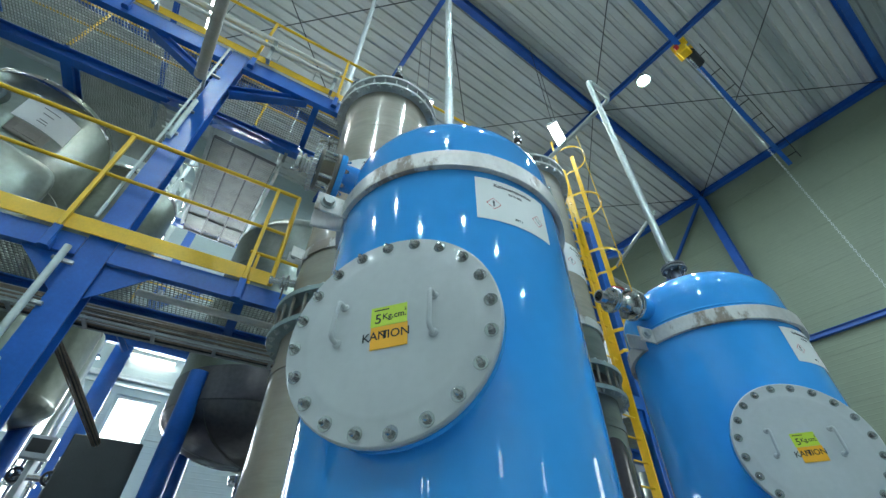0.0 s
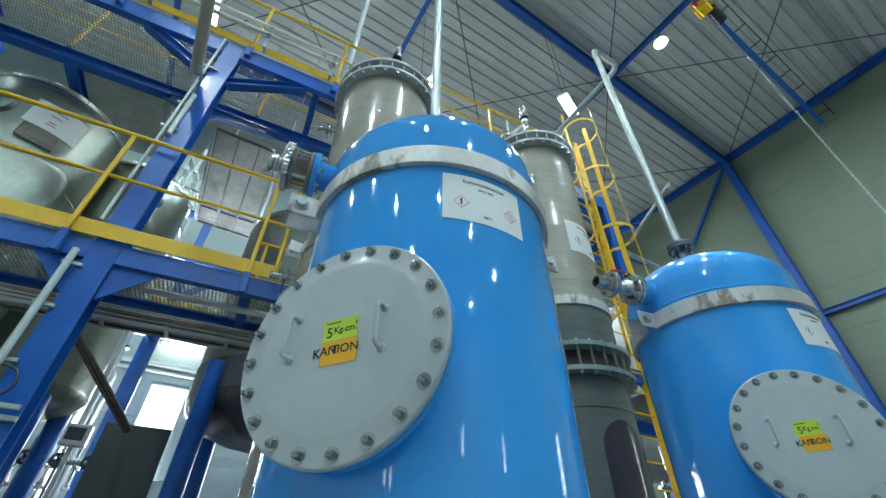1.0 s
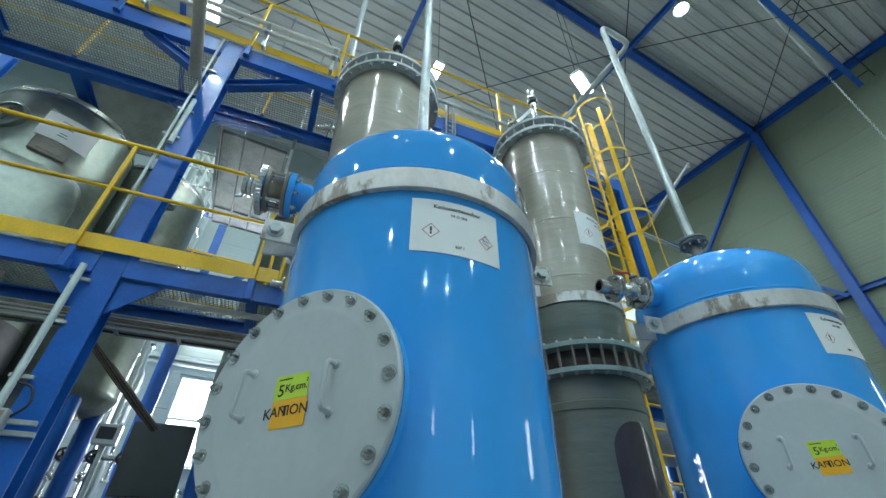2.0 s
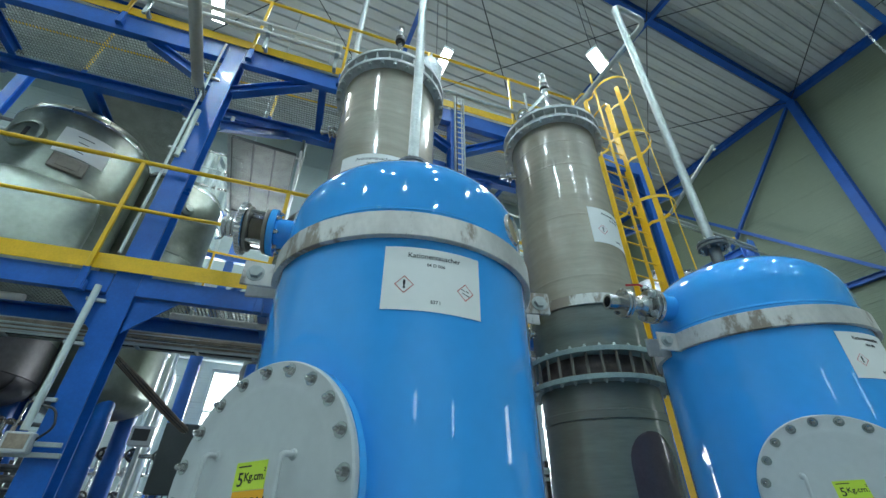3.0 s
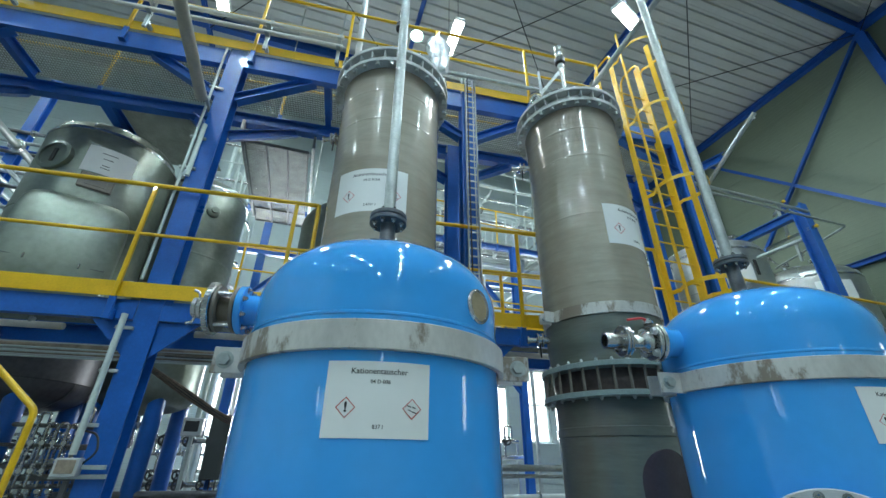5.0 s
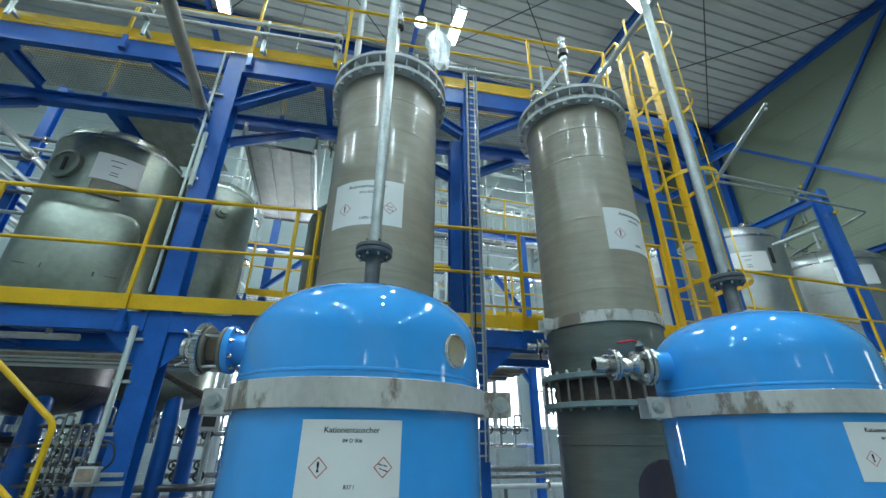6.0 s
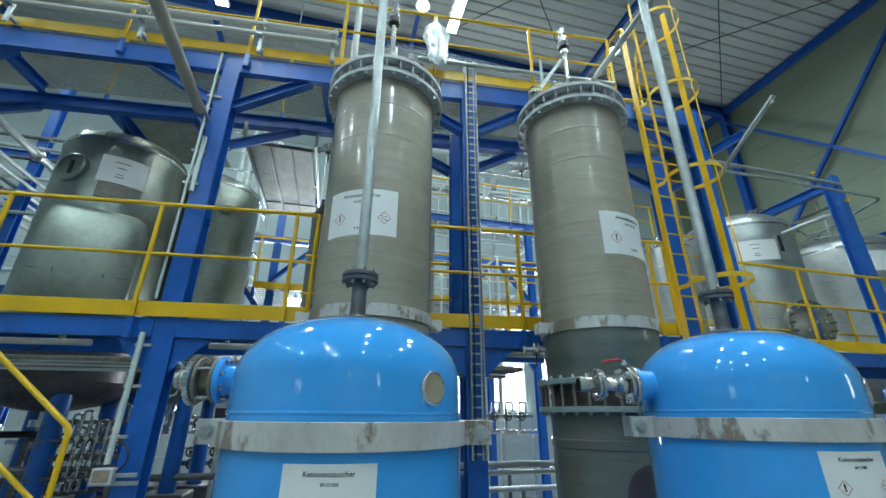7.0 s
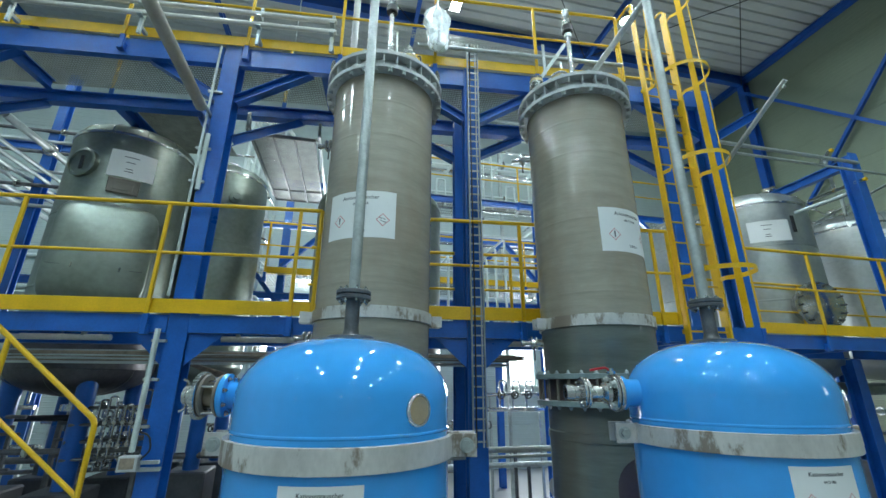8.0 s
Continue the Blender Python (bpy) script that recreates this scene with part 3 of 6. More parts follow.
def railing(name, posts, x0, x1, y, z, h, label, toe=True, end0=False, end1=False, askew=False):
    """A guard rail along x, with posts, two rails and a toe board."""
    r = thing(name, label, "guard rail", (x0, y, z), group="guard rails")
    if askew:
        r.matrix_basis = DECK @ r.matrix_basis
    for p in posts:
        m = Mesh().box((p - x0, 0, h / 2 - 0.012), (0.036, 0.03, h), 0.004)
        part("post", m, YELLOW, r)
        f = Mesh().box((p - x0, 0.004, -0.105), (0.055, 0.022, 0.20), 0.003).box((p - x0, 0.03, -0.16), (0.075, 0.05, 0.09), 0.003)
        part("post_foot", f, STEEL_BLUE, r, "blue fixing plate")
    L = x1 - x0
    part("top_rail", Mesh().tube([(0, 0, h), (L, 0, h)], 0.0215, 12), YELLOW, r)
    part("middle_rail", Mesh().tube([(0, 0, h * 0.53), (L, 0, h * 0.53)], 0.0165, 12), YELLOW, r)
    if end0:
        part("end_post", Mesh().tube([(0, 0, 0), (0, 0, h)], 0.0215, 12), YELLOW, r)
    if end1:
        part("end_post", Mesh().tube([(L, 0, 0), (L, 0, h)], 0.0215, 12), YELLOW, r)
    if toe:
        part("toe_board", Mesh().box((L / 2, 0.024, 0.07), (L, 0.008, 0.14), 0.002), YELLOW, r)
    return r


YR = 3.13
railing("guard_rail", (-5.58, -4.23, -2.88, -1.545, -0.235), -7.4, -0.02, YR, ZL, 1.13, "yellow painted pipe guard rail with kick board", end1=True, askew=True)
railing("guard_rail", (2.16,), 1.11, 3.18, YR, ZL, 1.10, "yellow pipe guard rail between two tall columns", end0=True, askew=True)
railing("guard_rail", (3.39, 3.76), 3.22, 3.96, YR, ZL, 1.10, "short yellow pipe guard rail beside the ladder", end1=True, askew=True)
railing("guard_rail", (6.51, 7.86, 9.21, 10.57), 5.30, 11.6, YE - 0.16, ZL, 1.13, "yellow pipe guard rail in front of steel vessels", end0=True)
railing("guard_rail", (-5.2, -3.85, -2.48, -1.10, 0.0, 1.18, 2.53), -7.4, 3.74, YR, ZU, 1.09, "yellow painted guard rail of the upper deck", end1=True, askew=True)
railing("guard_rail", (-5.5, -3.2, -0.9, 1.2, 3.3), -7.4, 5.0, YB + 0.05, ZU, 1.05, "yellow guard rail on the far side of the upper deck", toe=False, askew=True)
railing("guard_rail", (-0.2, 2.35, 3.35), -0.3, 4.0, YB + 0.06, ZL, 1.05, "yellow guard rail on the far side of the lower deck", toe=False, askew=True)

# ---- the two blue ion exchange tanks ----
R1 = 0.484
BRIGHT = material("polished steel", (0.50, 0.50, 0.49), 0.15, metal=0.95, var=0.05, scale=8, fine=90)
COVER_BOLT = bolt_mesh("bolt", BRIGHT, 0.0098, 0.012, 1.75)
SMALL_BOLT = bolt_mesh("bolt", BRIGHT, 0.009, 0.010)
FLANGE_BOLT = bolt_mesh("bolt", GALV, 0.016, 0.022, 1.3, False)
STUD = Mesh().rod((0, 0, 0), (0, 0, 0.21), 0.011, 8).data("stud", SPOOL)


def on_cyl(az, r, z=0.0):
    a = radians(az)
    return Vector((r * math.cos(a), r * math.sin(a), z))


def out(az, z=0.0):
    a = radians(az)
    return Vector((math.cos(a), math.sin(a), z))


def sheet(w, h, r, az, z, t=0.0012, seg=12):
    """A thin sheet of film laid on a cylinder."""
    m = Mesh()
    vs = []
    for i in range(seg + 1):
        a = radians(az) + (i / seg - 0.5) * w / r
        for rr in (r, r + t):
            for hz in (z - h / 2, z + h / 2):
                vs.append((rr * math.cos(a), rr * math.sin(a), hz))
    fs = []
    for i in range(seg):
        p, q = 4 * i, 4 * i + 4
        fs += [(p + 2, q + 2, q + 3, p + 3), (p, p + 1, q + 1, q), (p + 1, p + 3, q + 3, q + 1), (p, q, q + 2, p + 2)]
    fs += [(0, 2, 3, 1), (4 * seg, 4 * seg + 1, 4 * seg + 3, 4 * seg + 2)]
    return m.add(vs, fs, True)


def from_mesh(me, mat, name):
    me.name = name
    me.materials.clear()
    me.materials.append(mat)
    return me


def diamond(s, w):
    """A hazard diamond's outline, standing in xz."""
    m = Mesh()
    o, i = s, s - w
    pts = [(0, o), (o, 0), (0, -o), (-o, 0)]
    ins = [(0, i), (i, 0), (0, -i), (-i, 0)]
    vs = [(x, -0.0006, z) for x, z in pts + ins]
    m.add(vs, [(k, (k + 1) % 4, 4 + (k + 1) % 4, 4 + k) for k in range(4)])
    return m


def sign(root, r, az, z, w, h, title, lines, volume, scale=1.0):
    """A white sign on a cylinder: title, a line below, two hazard diamonds and a volume."""
    sg = part("sign", sheet(w, h, r + 0.001, az, z), PAPER, root, "white sign with black print")
    rr = r + 0.0030
    s = w / 0.30

    def put(me, dx, dz, mat, name):
        me.transform(Matrix.Translation((dx, 0, dz)))
        part(name, from_mesh(wrap(me, rr, az, z), mat, name), None, sg)
    put(text_mesh(title, 0.0230 * s, 0.0004, bold=0.0001 * s), 0, h * 0.36, INK, "lettering")
    put(text_mesh(lines, 0.0150 * s, 0.0004, bold=0.0001 * s), 0.004 * s, h * 0.22, INK, "lettering")
    if volume:
        put(text_mesh(volume, 0.0150 * s, 0.0004, bold=0.0001 * s), 0.004 * s, -h * 0.36, INK, "lettering")
    for dx in (-0.088 * s, 0.098 * s):
        dm = diamond(0.028 * s, 0.0030 * s)
        put(dm.data("diamond", RED_INK), dx, -h * 0.12, RED_INK, "hazard_diamond")
    ex = text_mesh("!", 0.036 * s, 0.0004, bold=0.0015 * s)
    put(ex, -0.088 * s, -h * 0.12, INK, "exclamation_mark")
    gl = Mesh()
    for bx, bz, bw, bh in ((-0.008, 0.007, 0.012, 0.003), (0.006, 0.004, 0.010, 0.003), (-0.006, -0.004, 0.010, 0.0025), (0.007, -0.009, 0.013, 0.003)):
        gl.add([((bx + i * bw / 2) * s, -0.0006, (bz + j * bh / 2 - i * 0.002) * s) for i, j in ((-1, -1), (1, -1), (1, 1), (-1, 1))], [(0, 1, 2, 3)])
    put(gl.data("glyph", INK), 0.098 * s, -h * 0.12, INK, "corrosion_glyph")
    return sg


def flange_ring(r0, r1, z0, z1, b=0.003):
    return [(r0, z0), (r1 - b, z0), (r1, z0 + b), (r1, z1 - b), (r1 - b, z1), (r0, z1)]


def manhole(root, az, z, reach, R=0.284):
    """The round bolted cover on its short neck. Local: z outwards."""
    m = toward(on_cyl(az, 0, z), out(az), 0)
    # turn so that the local y points up
    m = Matrix.Translation((0, 0, z)) @ Matrix.Rotation(radians(az), 4, "Z") @ Matrix(((0, 0, 1, 0), (1, 0, 0, 0), (0, 1, 0, 0), (0, 0, 0, 1)))
    neck = Mesh().lathe([(0.205, 0.34), (0.205, reach - 0.05), (0.215, reach - 0.04), (R, reach - 0.038), (R, reach - 0.018), (0.2, reach - 0.017)], 64, m)
    # the fillet between shell and neck
    part("manhole_neck", neck, TANK_BLUE, root)
    cov = Mesh().lathe([(0.0, -0.004), (R - 0.002, -0.004), (R, -0.001), (R, 0.012), (R - 0.004, 0.016), (0.234, 0.0162), (0.228, 0.0180), (0.217, 0.0186), (0.0, 0.0190)], 72, m @ Matrix.Translation((0, 0, reach - 0.0125)))
    cover = part("manhole_cover", cov, COVER, root, "grey painted round cover")
    cm = m @ Matrix.Translation((0, 0, reach + 0.0035))
    for i in range(20):
        a = radians(360 * (i + 0.35) / 20)
        part("bolt", COVER_BOLT, None, cover, m=cm @ pose(0.259 * math.cos(a), 0.259 * math.sin(a), 0, 0, 0, i * 37))
    for sx, dz in ((-0.134, 0.005), (0.116, -0.002)):
        h = Mesh().tube([(0, -0.052, 0), (0, -0.052, 0.034), (0, 0.052, 0.034), (0, 0.052, 0)], 0.0060, 10, bend=0.014)
        h.lathe([(0.012, 0.0), (0.010, 0.004), (0.006, 0.006)], 12, pose(0, -0.052, 0)).lathe([(0.012, 0.0), (0.010, 0.004), (0.006, 0.006)], 12, pose(0, 0.052, 0))
        part("handle", h, COVER, cover, m=cm @ pose(sx, 0.015 + dz, 0.003, 0, 0, -3 if sx < 0 else 0))
    # stickers: local x right, y up
    up = cm @ pose(0.0, -0.003, 0.0042)
    rx = Matrix.Rotation(radians(-90), 4, "X")
    lime = part("sticker", Mesh().box((0, 0.031, 0), (0.097, 0.056, 0.001)), LIME, cover, "lime green sticker", m=up @ pose(0, 0, 0, 0, 0, 3))
    orange = part("sticker", Mesh().box((0.002, -0.029, 0.0002), (0.097, 0.062, 0.001)), ORANGE, cover, "orange sticker", m=up @ pose(0, 0, 0, 0, 0, 3))
    for body, size, x, y, mat, st in (("5", 0.039, -0.028, 0.023, INK, lime), ("Kg.cm.", 0.0235, 0.015, 0.028, INK, lime), ("2", 0.011, 0.0445, 0.040, INK, lime),
                                      ("K", 0.034, -0.058, -0.026, INK, orange), ("ANION", 0.032, 0.004, -0.024, INK, orange), ("T", 0.032, -0.010, -0.024, INK, orange)):
        t = text_mesh(body, size, 0.0003, bold=0.0002)
        t.transform(rx)
        part("lettering", from_mesh(t, mat, "lettering"), None, st, m=pose(x, y, 0.0012))
    part("small_print", Mesh().box((-0.020, 0.050, 0.0009), (0.04, 0.003, 0.0006)), INK, lime)
    return cover


def blue_tank(at, turn, lift, lug, label):
    t = thing("ion_exchange_tank", label, "tank", (*at, lift), group="blue ion exchange tanks")
    prof = [(0.0, 0.52), (0.20, 0.53), (0.36, 0.58), (0.45, 0.66), (R1, 0.78), (R1, 1.0), (R1, 1.5), (R1, 2.092), (R1, 2.100), (R1 + 0.0035, 2.104), (R1 + 0.0035, 2.110), (R1, 2.114), (R1, 2.124), (R1, 2.235)]
    zc, hd = 2.235, 0.272
    for i in range(1, 15):
        a = math.pi / 2 * i / 14
        prof.append((R1 * math.cos(a) ** 0.82 if i < 14 else 0.0, zc + hd * math.sin(a)))
    part("shell", Mesh().lathe(prof, 96), TANK_BLUE, t)
    for a in (45, 135, 225, 315):
        p = on_cyl(a, 0.40)
        part("leg", Mesh().rod((p.x, p.y, -lift), (p.x, p.y, 0.68), 0.05, 16), TANK_BLUE, t)
    # clamp band in two halves with bolted lugs
    az = lug
    for s in (0, 1):
        a0 = az + 180 * s + 5
        b = Mesh().lathe([(R1 + 0.002, 1.990), (R1 + 0.020, 1.990), (R1 + 0.022, 1.992), (R1 + 0.022, 2.078), (R1 + 0.020, 2.080), (R1 + 0.002, 2.080)], 40, a0=a0, a1=a0 + 170, closed=True)
        band = part("clamp_band", b, BAND, t, "stained galvanised clamp band")
        for e in (0, 1):
            lug_az = a0 + 170 * e
            fr = Matrix.Rotation(radians(lug_az), 4, "Z")
            l = Mesh().box((R1 + 0.068, 0, 2.035), (0.128, 0.012, 0.098), 0.003, fr)
            part("lug", l, BAND, band)
            bp = fr @ Matrix.Translation((R1 + 0.086, 0.0, 2.035)) @ Matrix.Rotation(radians(-90 if e == 0 else 90) * 1.0, 4, "X")
            hb = Mesh().rod((0, 0, 0.010), (0, 0, 0.030), 0.023, 6).rod((0, 0, 0.006), (0, 0, 0.010), 0.032, 20)
            part("bolt", hb, GALV, band, m=bp)
    manhole(t, -142.3 + turn, 1.321, 0.545)
    sign(t, R1, -98 + turn, 1.855, 0.30, 0.205, "Kationentauscher", "04 D 006", "837 l")
    # sight glass in the shell
    sm = toward(on_cyl(-54 + turn, R1 - 0.012, 2.196), out(-54 + turn))
    sgl = part("sight_glass", Mesh().lathe([(0.052, 0.0), (0.063, 0.0), (0.065, 0.008), (0.063, 0.018), (0.060, 0.021), (0.055, 0.021), (0.052, 0.015), (0.0, 0.014)], 36, sm), STAINLESS, t, "round sight glass with steel rim")
    part("glass", Mesh().lathe([(0.0525, 0.0155), (0.03, 0.0175), (0.0, 0.018)], 32, sm), SIGHT, sgl)
    # top outlet
    zt = zc + hd
    part("outlet_pad", Mesh().lathe([(0.04, zt - 0.02), (0.115, zt - 0.02), (0.115, zt + 0.006), (0.110, zt + 0.011), (0.05, zt + 0.012)], 36), IRON, t)
    st = part("outlet_stub", Mesh().lathe([(0.052, zt), (0.040, zt + 0.03), (0.036, zt + 0.05), (0.036, zt + 0.19)], 24), IRON, t)
    z0 = 2.700
    fg = part("pipe_flange", Mesh().lathe(flange_ring(0.03, 0.088, z0, z0 + 0.021), 32).lathe(flange_ring(0.03, 0.088, z0 + 0.025, z0 + 0.047), 32), IRON, t, "dark iron flange pair")
    for i in range(8):
        a = 2 * math.pi * i / 8 + 0.2
        part("bolt", SMALL_BOLT, None, fg, m=pose(0.068 * math.cos(a), 0.068 * math.sin(a), z0 + 0.047))
        part("bolt", SMALL_BOLT, None, fg, m=pose(0.068 * math.cos(a), 0.068 * math.sin(a), z0, 180))
    return t


def side_nozzle_glass(t, az, z):
    """A short nozzle with flange, a sight-glass spool and a hose coupling."""
    fr = toward(on_cyl(az, 0, z), out(az))
    nz = part("nozzle", Mesh().lathe([(0.062, 0.46), (0.062, 0.535), (0.070, 0.540)] , 32, fr).lathe(flange_ring(0.05, 0.098, 0.540, 0.566), 36, fr), TANK_BLUE, t, "blue side nozzle")
    for i in range(8):
        a = 2 * math.pi * i / 8 + 0.3
        part("bolt", SMALL_BOLT, None, nz, m=fr @ pose(0.080 * math.cos(a), 0.080 * math.sin(a), 0.540, 180))
    part("gasket", Mesh().lathe(flange_ring(0.05, 0.095, 0.566, 0.5695, 0.001), 36, fr), DARK, nz)
    fr = fr @ Matrix.Translation((0, 0, 0.566)) @ Matrix.Diagonal((1, 1, 0.8, 1)) @ Matrix.Translation((0, 0, -0.566))
    sp = part("sight_spool", Mesh().lathe(flange_ring(0.052, 0.093, 0.569, 0.588), 36, fr).lathe(flange_ring(0.052, 0.093, 0.655, 0.672), 36, fr), SPOOL, t, "sight-glass spool between two rings")
    part("glass_tube", Mesh().lathe([(0.068, 0.588), (0.068, 0.655)], 32, fr).lathe([(0.060, 0.655), (0.060, 0.588)], 32, fr), GLASS, sp)
    part("inner_core", Mesh().lathe([(0.050, 0.585), (0.050, 0.658)], 24, fr), SIGHT, sp)
    for i in range(4):
        a = 2 * math.pi * i / 4 + 0.5
        part("tie_bar", Mesh().rod((0.084 * math.cos(a), 0.084 * math.sin(a), 0.562), (0.084 * math.cos(a), 0.084 * math.sin(a), 0.690), 0.008, 8), STAINLESS, sp, m=fr)
    part("gasket", Mesh().lathe(flange_ring(0.03, 0.090, 0.672, 0.6755, 0.001), 36, fr), DARK, sp)
    hf = part("coupling_flange", Mesh().lathe(flange_ring(0.02, 0.103, 0.676, 0.706, 0.004), 40, fr), STAINLESS, t, "shiny ribbed steel flange")
    for i in range(36):
        a = 2 * math.pi * i / 36
        part("rib", Mesh().box((0.1035 * math.cos(a), 0.1035 * math.sin(a), 0.691), (0.006, 0.006, 0.026), 0.001), STAINLESS, hf, m=fr)
    hc = Mesh().lathe([(0.040, 0.704), (0.040, 0.722), (0.034, 0.726), (0.034, 0.738), (0.043, 0.742), (0.043, 0.756), (0.033, 0.760), (0.040, 0.766), (0.040, 0.784), (0.028, 0.785), (0.028, 0.71)], 28, fr)
    co = part("hose_coupling", hc, STAINLESS, t)
    for sgn in (-1, 1):
        part("cam_lever", Mesh().tube([(0.0, sgn * 0.040, 0.772), (0.006, sgn * 0.062, 0.774), (0.012, sgn * 0.070, 0.800)], 0.006, 8, bend=0.01), STAINLESS, co, m=fr)


def side_nozzle_valve(t, az, z):
    """A flanged ball valve with a red lever and an open pipe end."""
    fr = toward(on_cyl(az, 0, z), out(az))
    part("nozzle", Mesh().lathe([(0.072, 0.45), (0.072, 0.545), (0.088, 0.548), (0.088, 0.566), (0.05, 0.567)], 32, fr), TANK_BLUE, t, "blue side nozzle")
    v = part("valve", Mesh().lathe(flange_ring(0.03, 0.096, 0.570, 0.590), 36, fr).lathe([(0.045, 0.612), (0.060, 0.626), (0.058, 0.648), (0.042, 0.664), (0.034, 0.67), (0.034, 0.742)], 28, fr), STAINLESS, t, "stainless flanged valve")
    part("gasket", Mesh().lathe(flange_ring(0.03, 0.089, 0.590, 0.594, 0.001), 32, fr), DARK, v)
    part("valve_flange", Mesh().lathe(flange_ring(0.03, 0.094, 0.594, 0.613), 36, fr), STAINLESS, v)
    part("valve_flange", Mesh().lathe(flange_ring(0.02, 0.080, 0.742, 0.757), 36, fr), STAINLESS, v)
    part("gasket", Mesh().lathe(flange_ring(0.02, 0.074, 0.757, 0.760, 0.001), 32, fr), DARK, v)
    part("valve_flange", Mesh().lathe(flange_ring(0.02, 0.080, 0.760, 0.776), 36, fr), STAINLESS, v)
    for i in range(4):
        a = 2 * math.pi * i / 4 + 0.6
        part("bolt", FLANGE_BOLT, None, v, m=fr @ pose(0.077 * math.cos(a), 0.077 * math.sin(a), 0.613))
        part("bolt", SMALL_BOLT, None, v, m=fr @ pose(0.062 * math.cos(a), 0.062 * math.sin(a), 0.776))
        part("bolt", SMALL_BOLT, None, v, m=fr @ pose(0.062 * math.cos(a), 0.062 * math.sin(a), 0.742, 180))
    part("pipe_end", Mesh().lathe([(0.034, 0.776), (0.034, 0.815), (0.041, 0.82), (0.041, 0.862), (0.030, 0.862), (0.030, 0.78)], 24, fr), STAINLESS, v)
    p = on_cyl(az, 0.602, z + 0.098)
    q = p + Vector((0, 0, 0.028))
    e = q + out(az) * 0.115 + Vector((0, 0, -0.010))
    part("stem", Mesh().rod(p, q, 0.013, 12).lathe([(0.024, 0.0), (0.024, 0.014), (0.012, 0.016)], 16, Matrix.Translation(p)), STAINLESS, v)
    lv = Mesh().tube([q + Vector((0, 0, -0.012)), q + out(az) * 0.03 + Vector((0, 0, 0.004)), e], 0.0065, 8, bend=0.01)
    part("lever", lv, RED, v, "red lever")


T1C, T2C = (0.343, 0.856), (2.345, 0.709)
tank_1 = blue_tank(T1C, 0, 0.0, 168, "glossy blue cylindrical tank with round grey manhole cover")
side_nozzle_glass(tank_1, 171, 2.240)
tank_2 = blue_tank(T2C, 2, 0.02, 164, "glossy blue cylindrical tank with a valve at its side")
side_nozzle_valve(tank_2, 168.5, 2.235)
# riser pipes on the tanks
rp = thing("riser_pipe", "straight galvanised riser pipe on the blue tank", "pipe", (*T1C, 2.747), group="riser pipes")
part("pipe", Mesh().tube([(0, 0, 0), (0, 0, 5.5)], 0.028, 20), GALV, rp)
rp = thing("riser_pipe", "galvanised riser pipe with bends to the brown column", "pipe", (*T2C, 2.767), group="riser pipes")
part("pipe", Mesh().tube([(0, 0, 0), (0, 0, 2.93), (0.39, -0.03, 2.88), (0.36, 1.42, 2.72)], 0.030, 20, bend=0.10), GALV, rp)

# ---- the tall brown glass-fibre columns ----
MID_BOLT = bolt_mesh("bolt", GALV, 0.014, 0.014, 1.5, True)
LID_BOLT = bolt_mesh("bolt", GALV, 0.021, 0.034, 1.25, False)
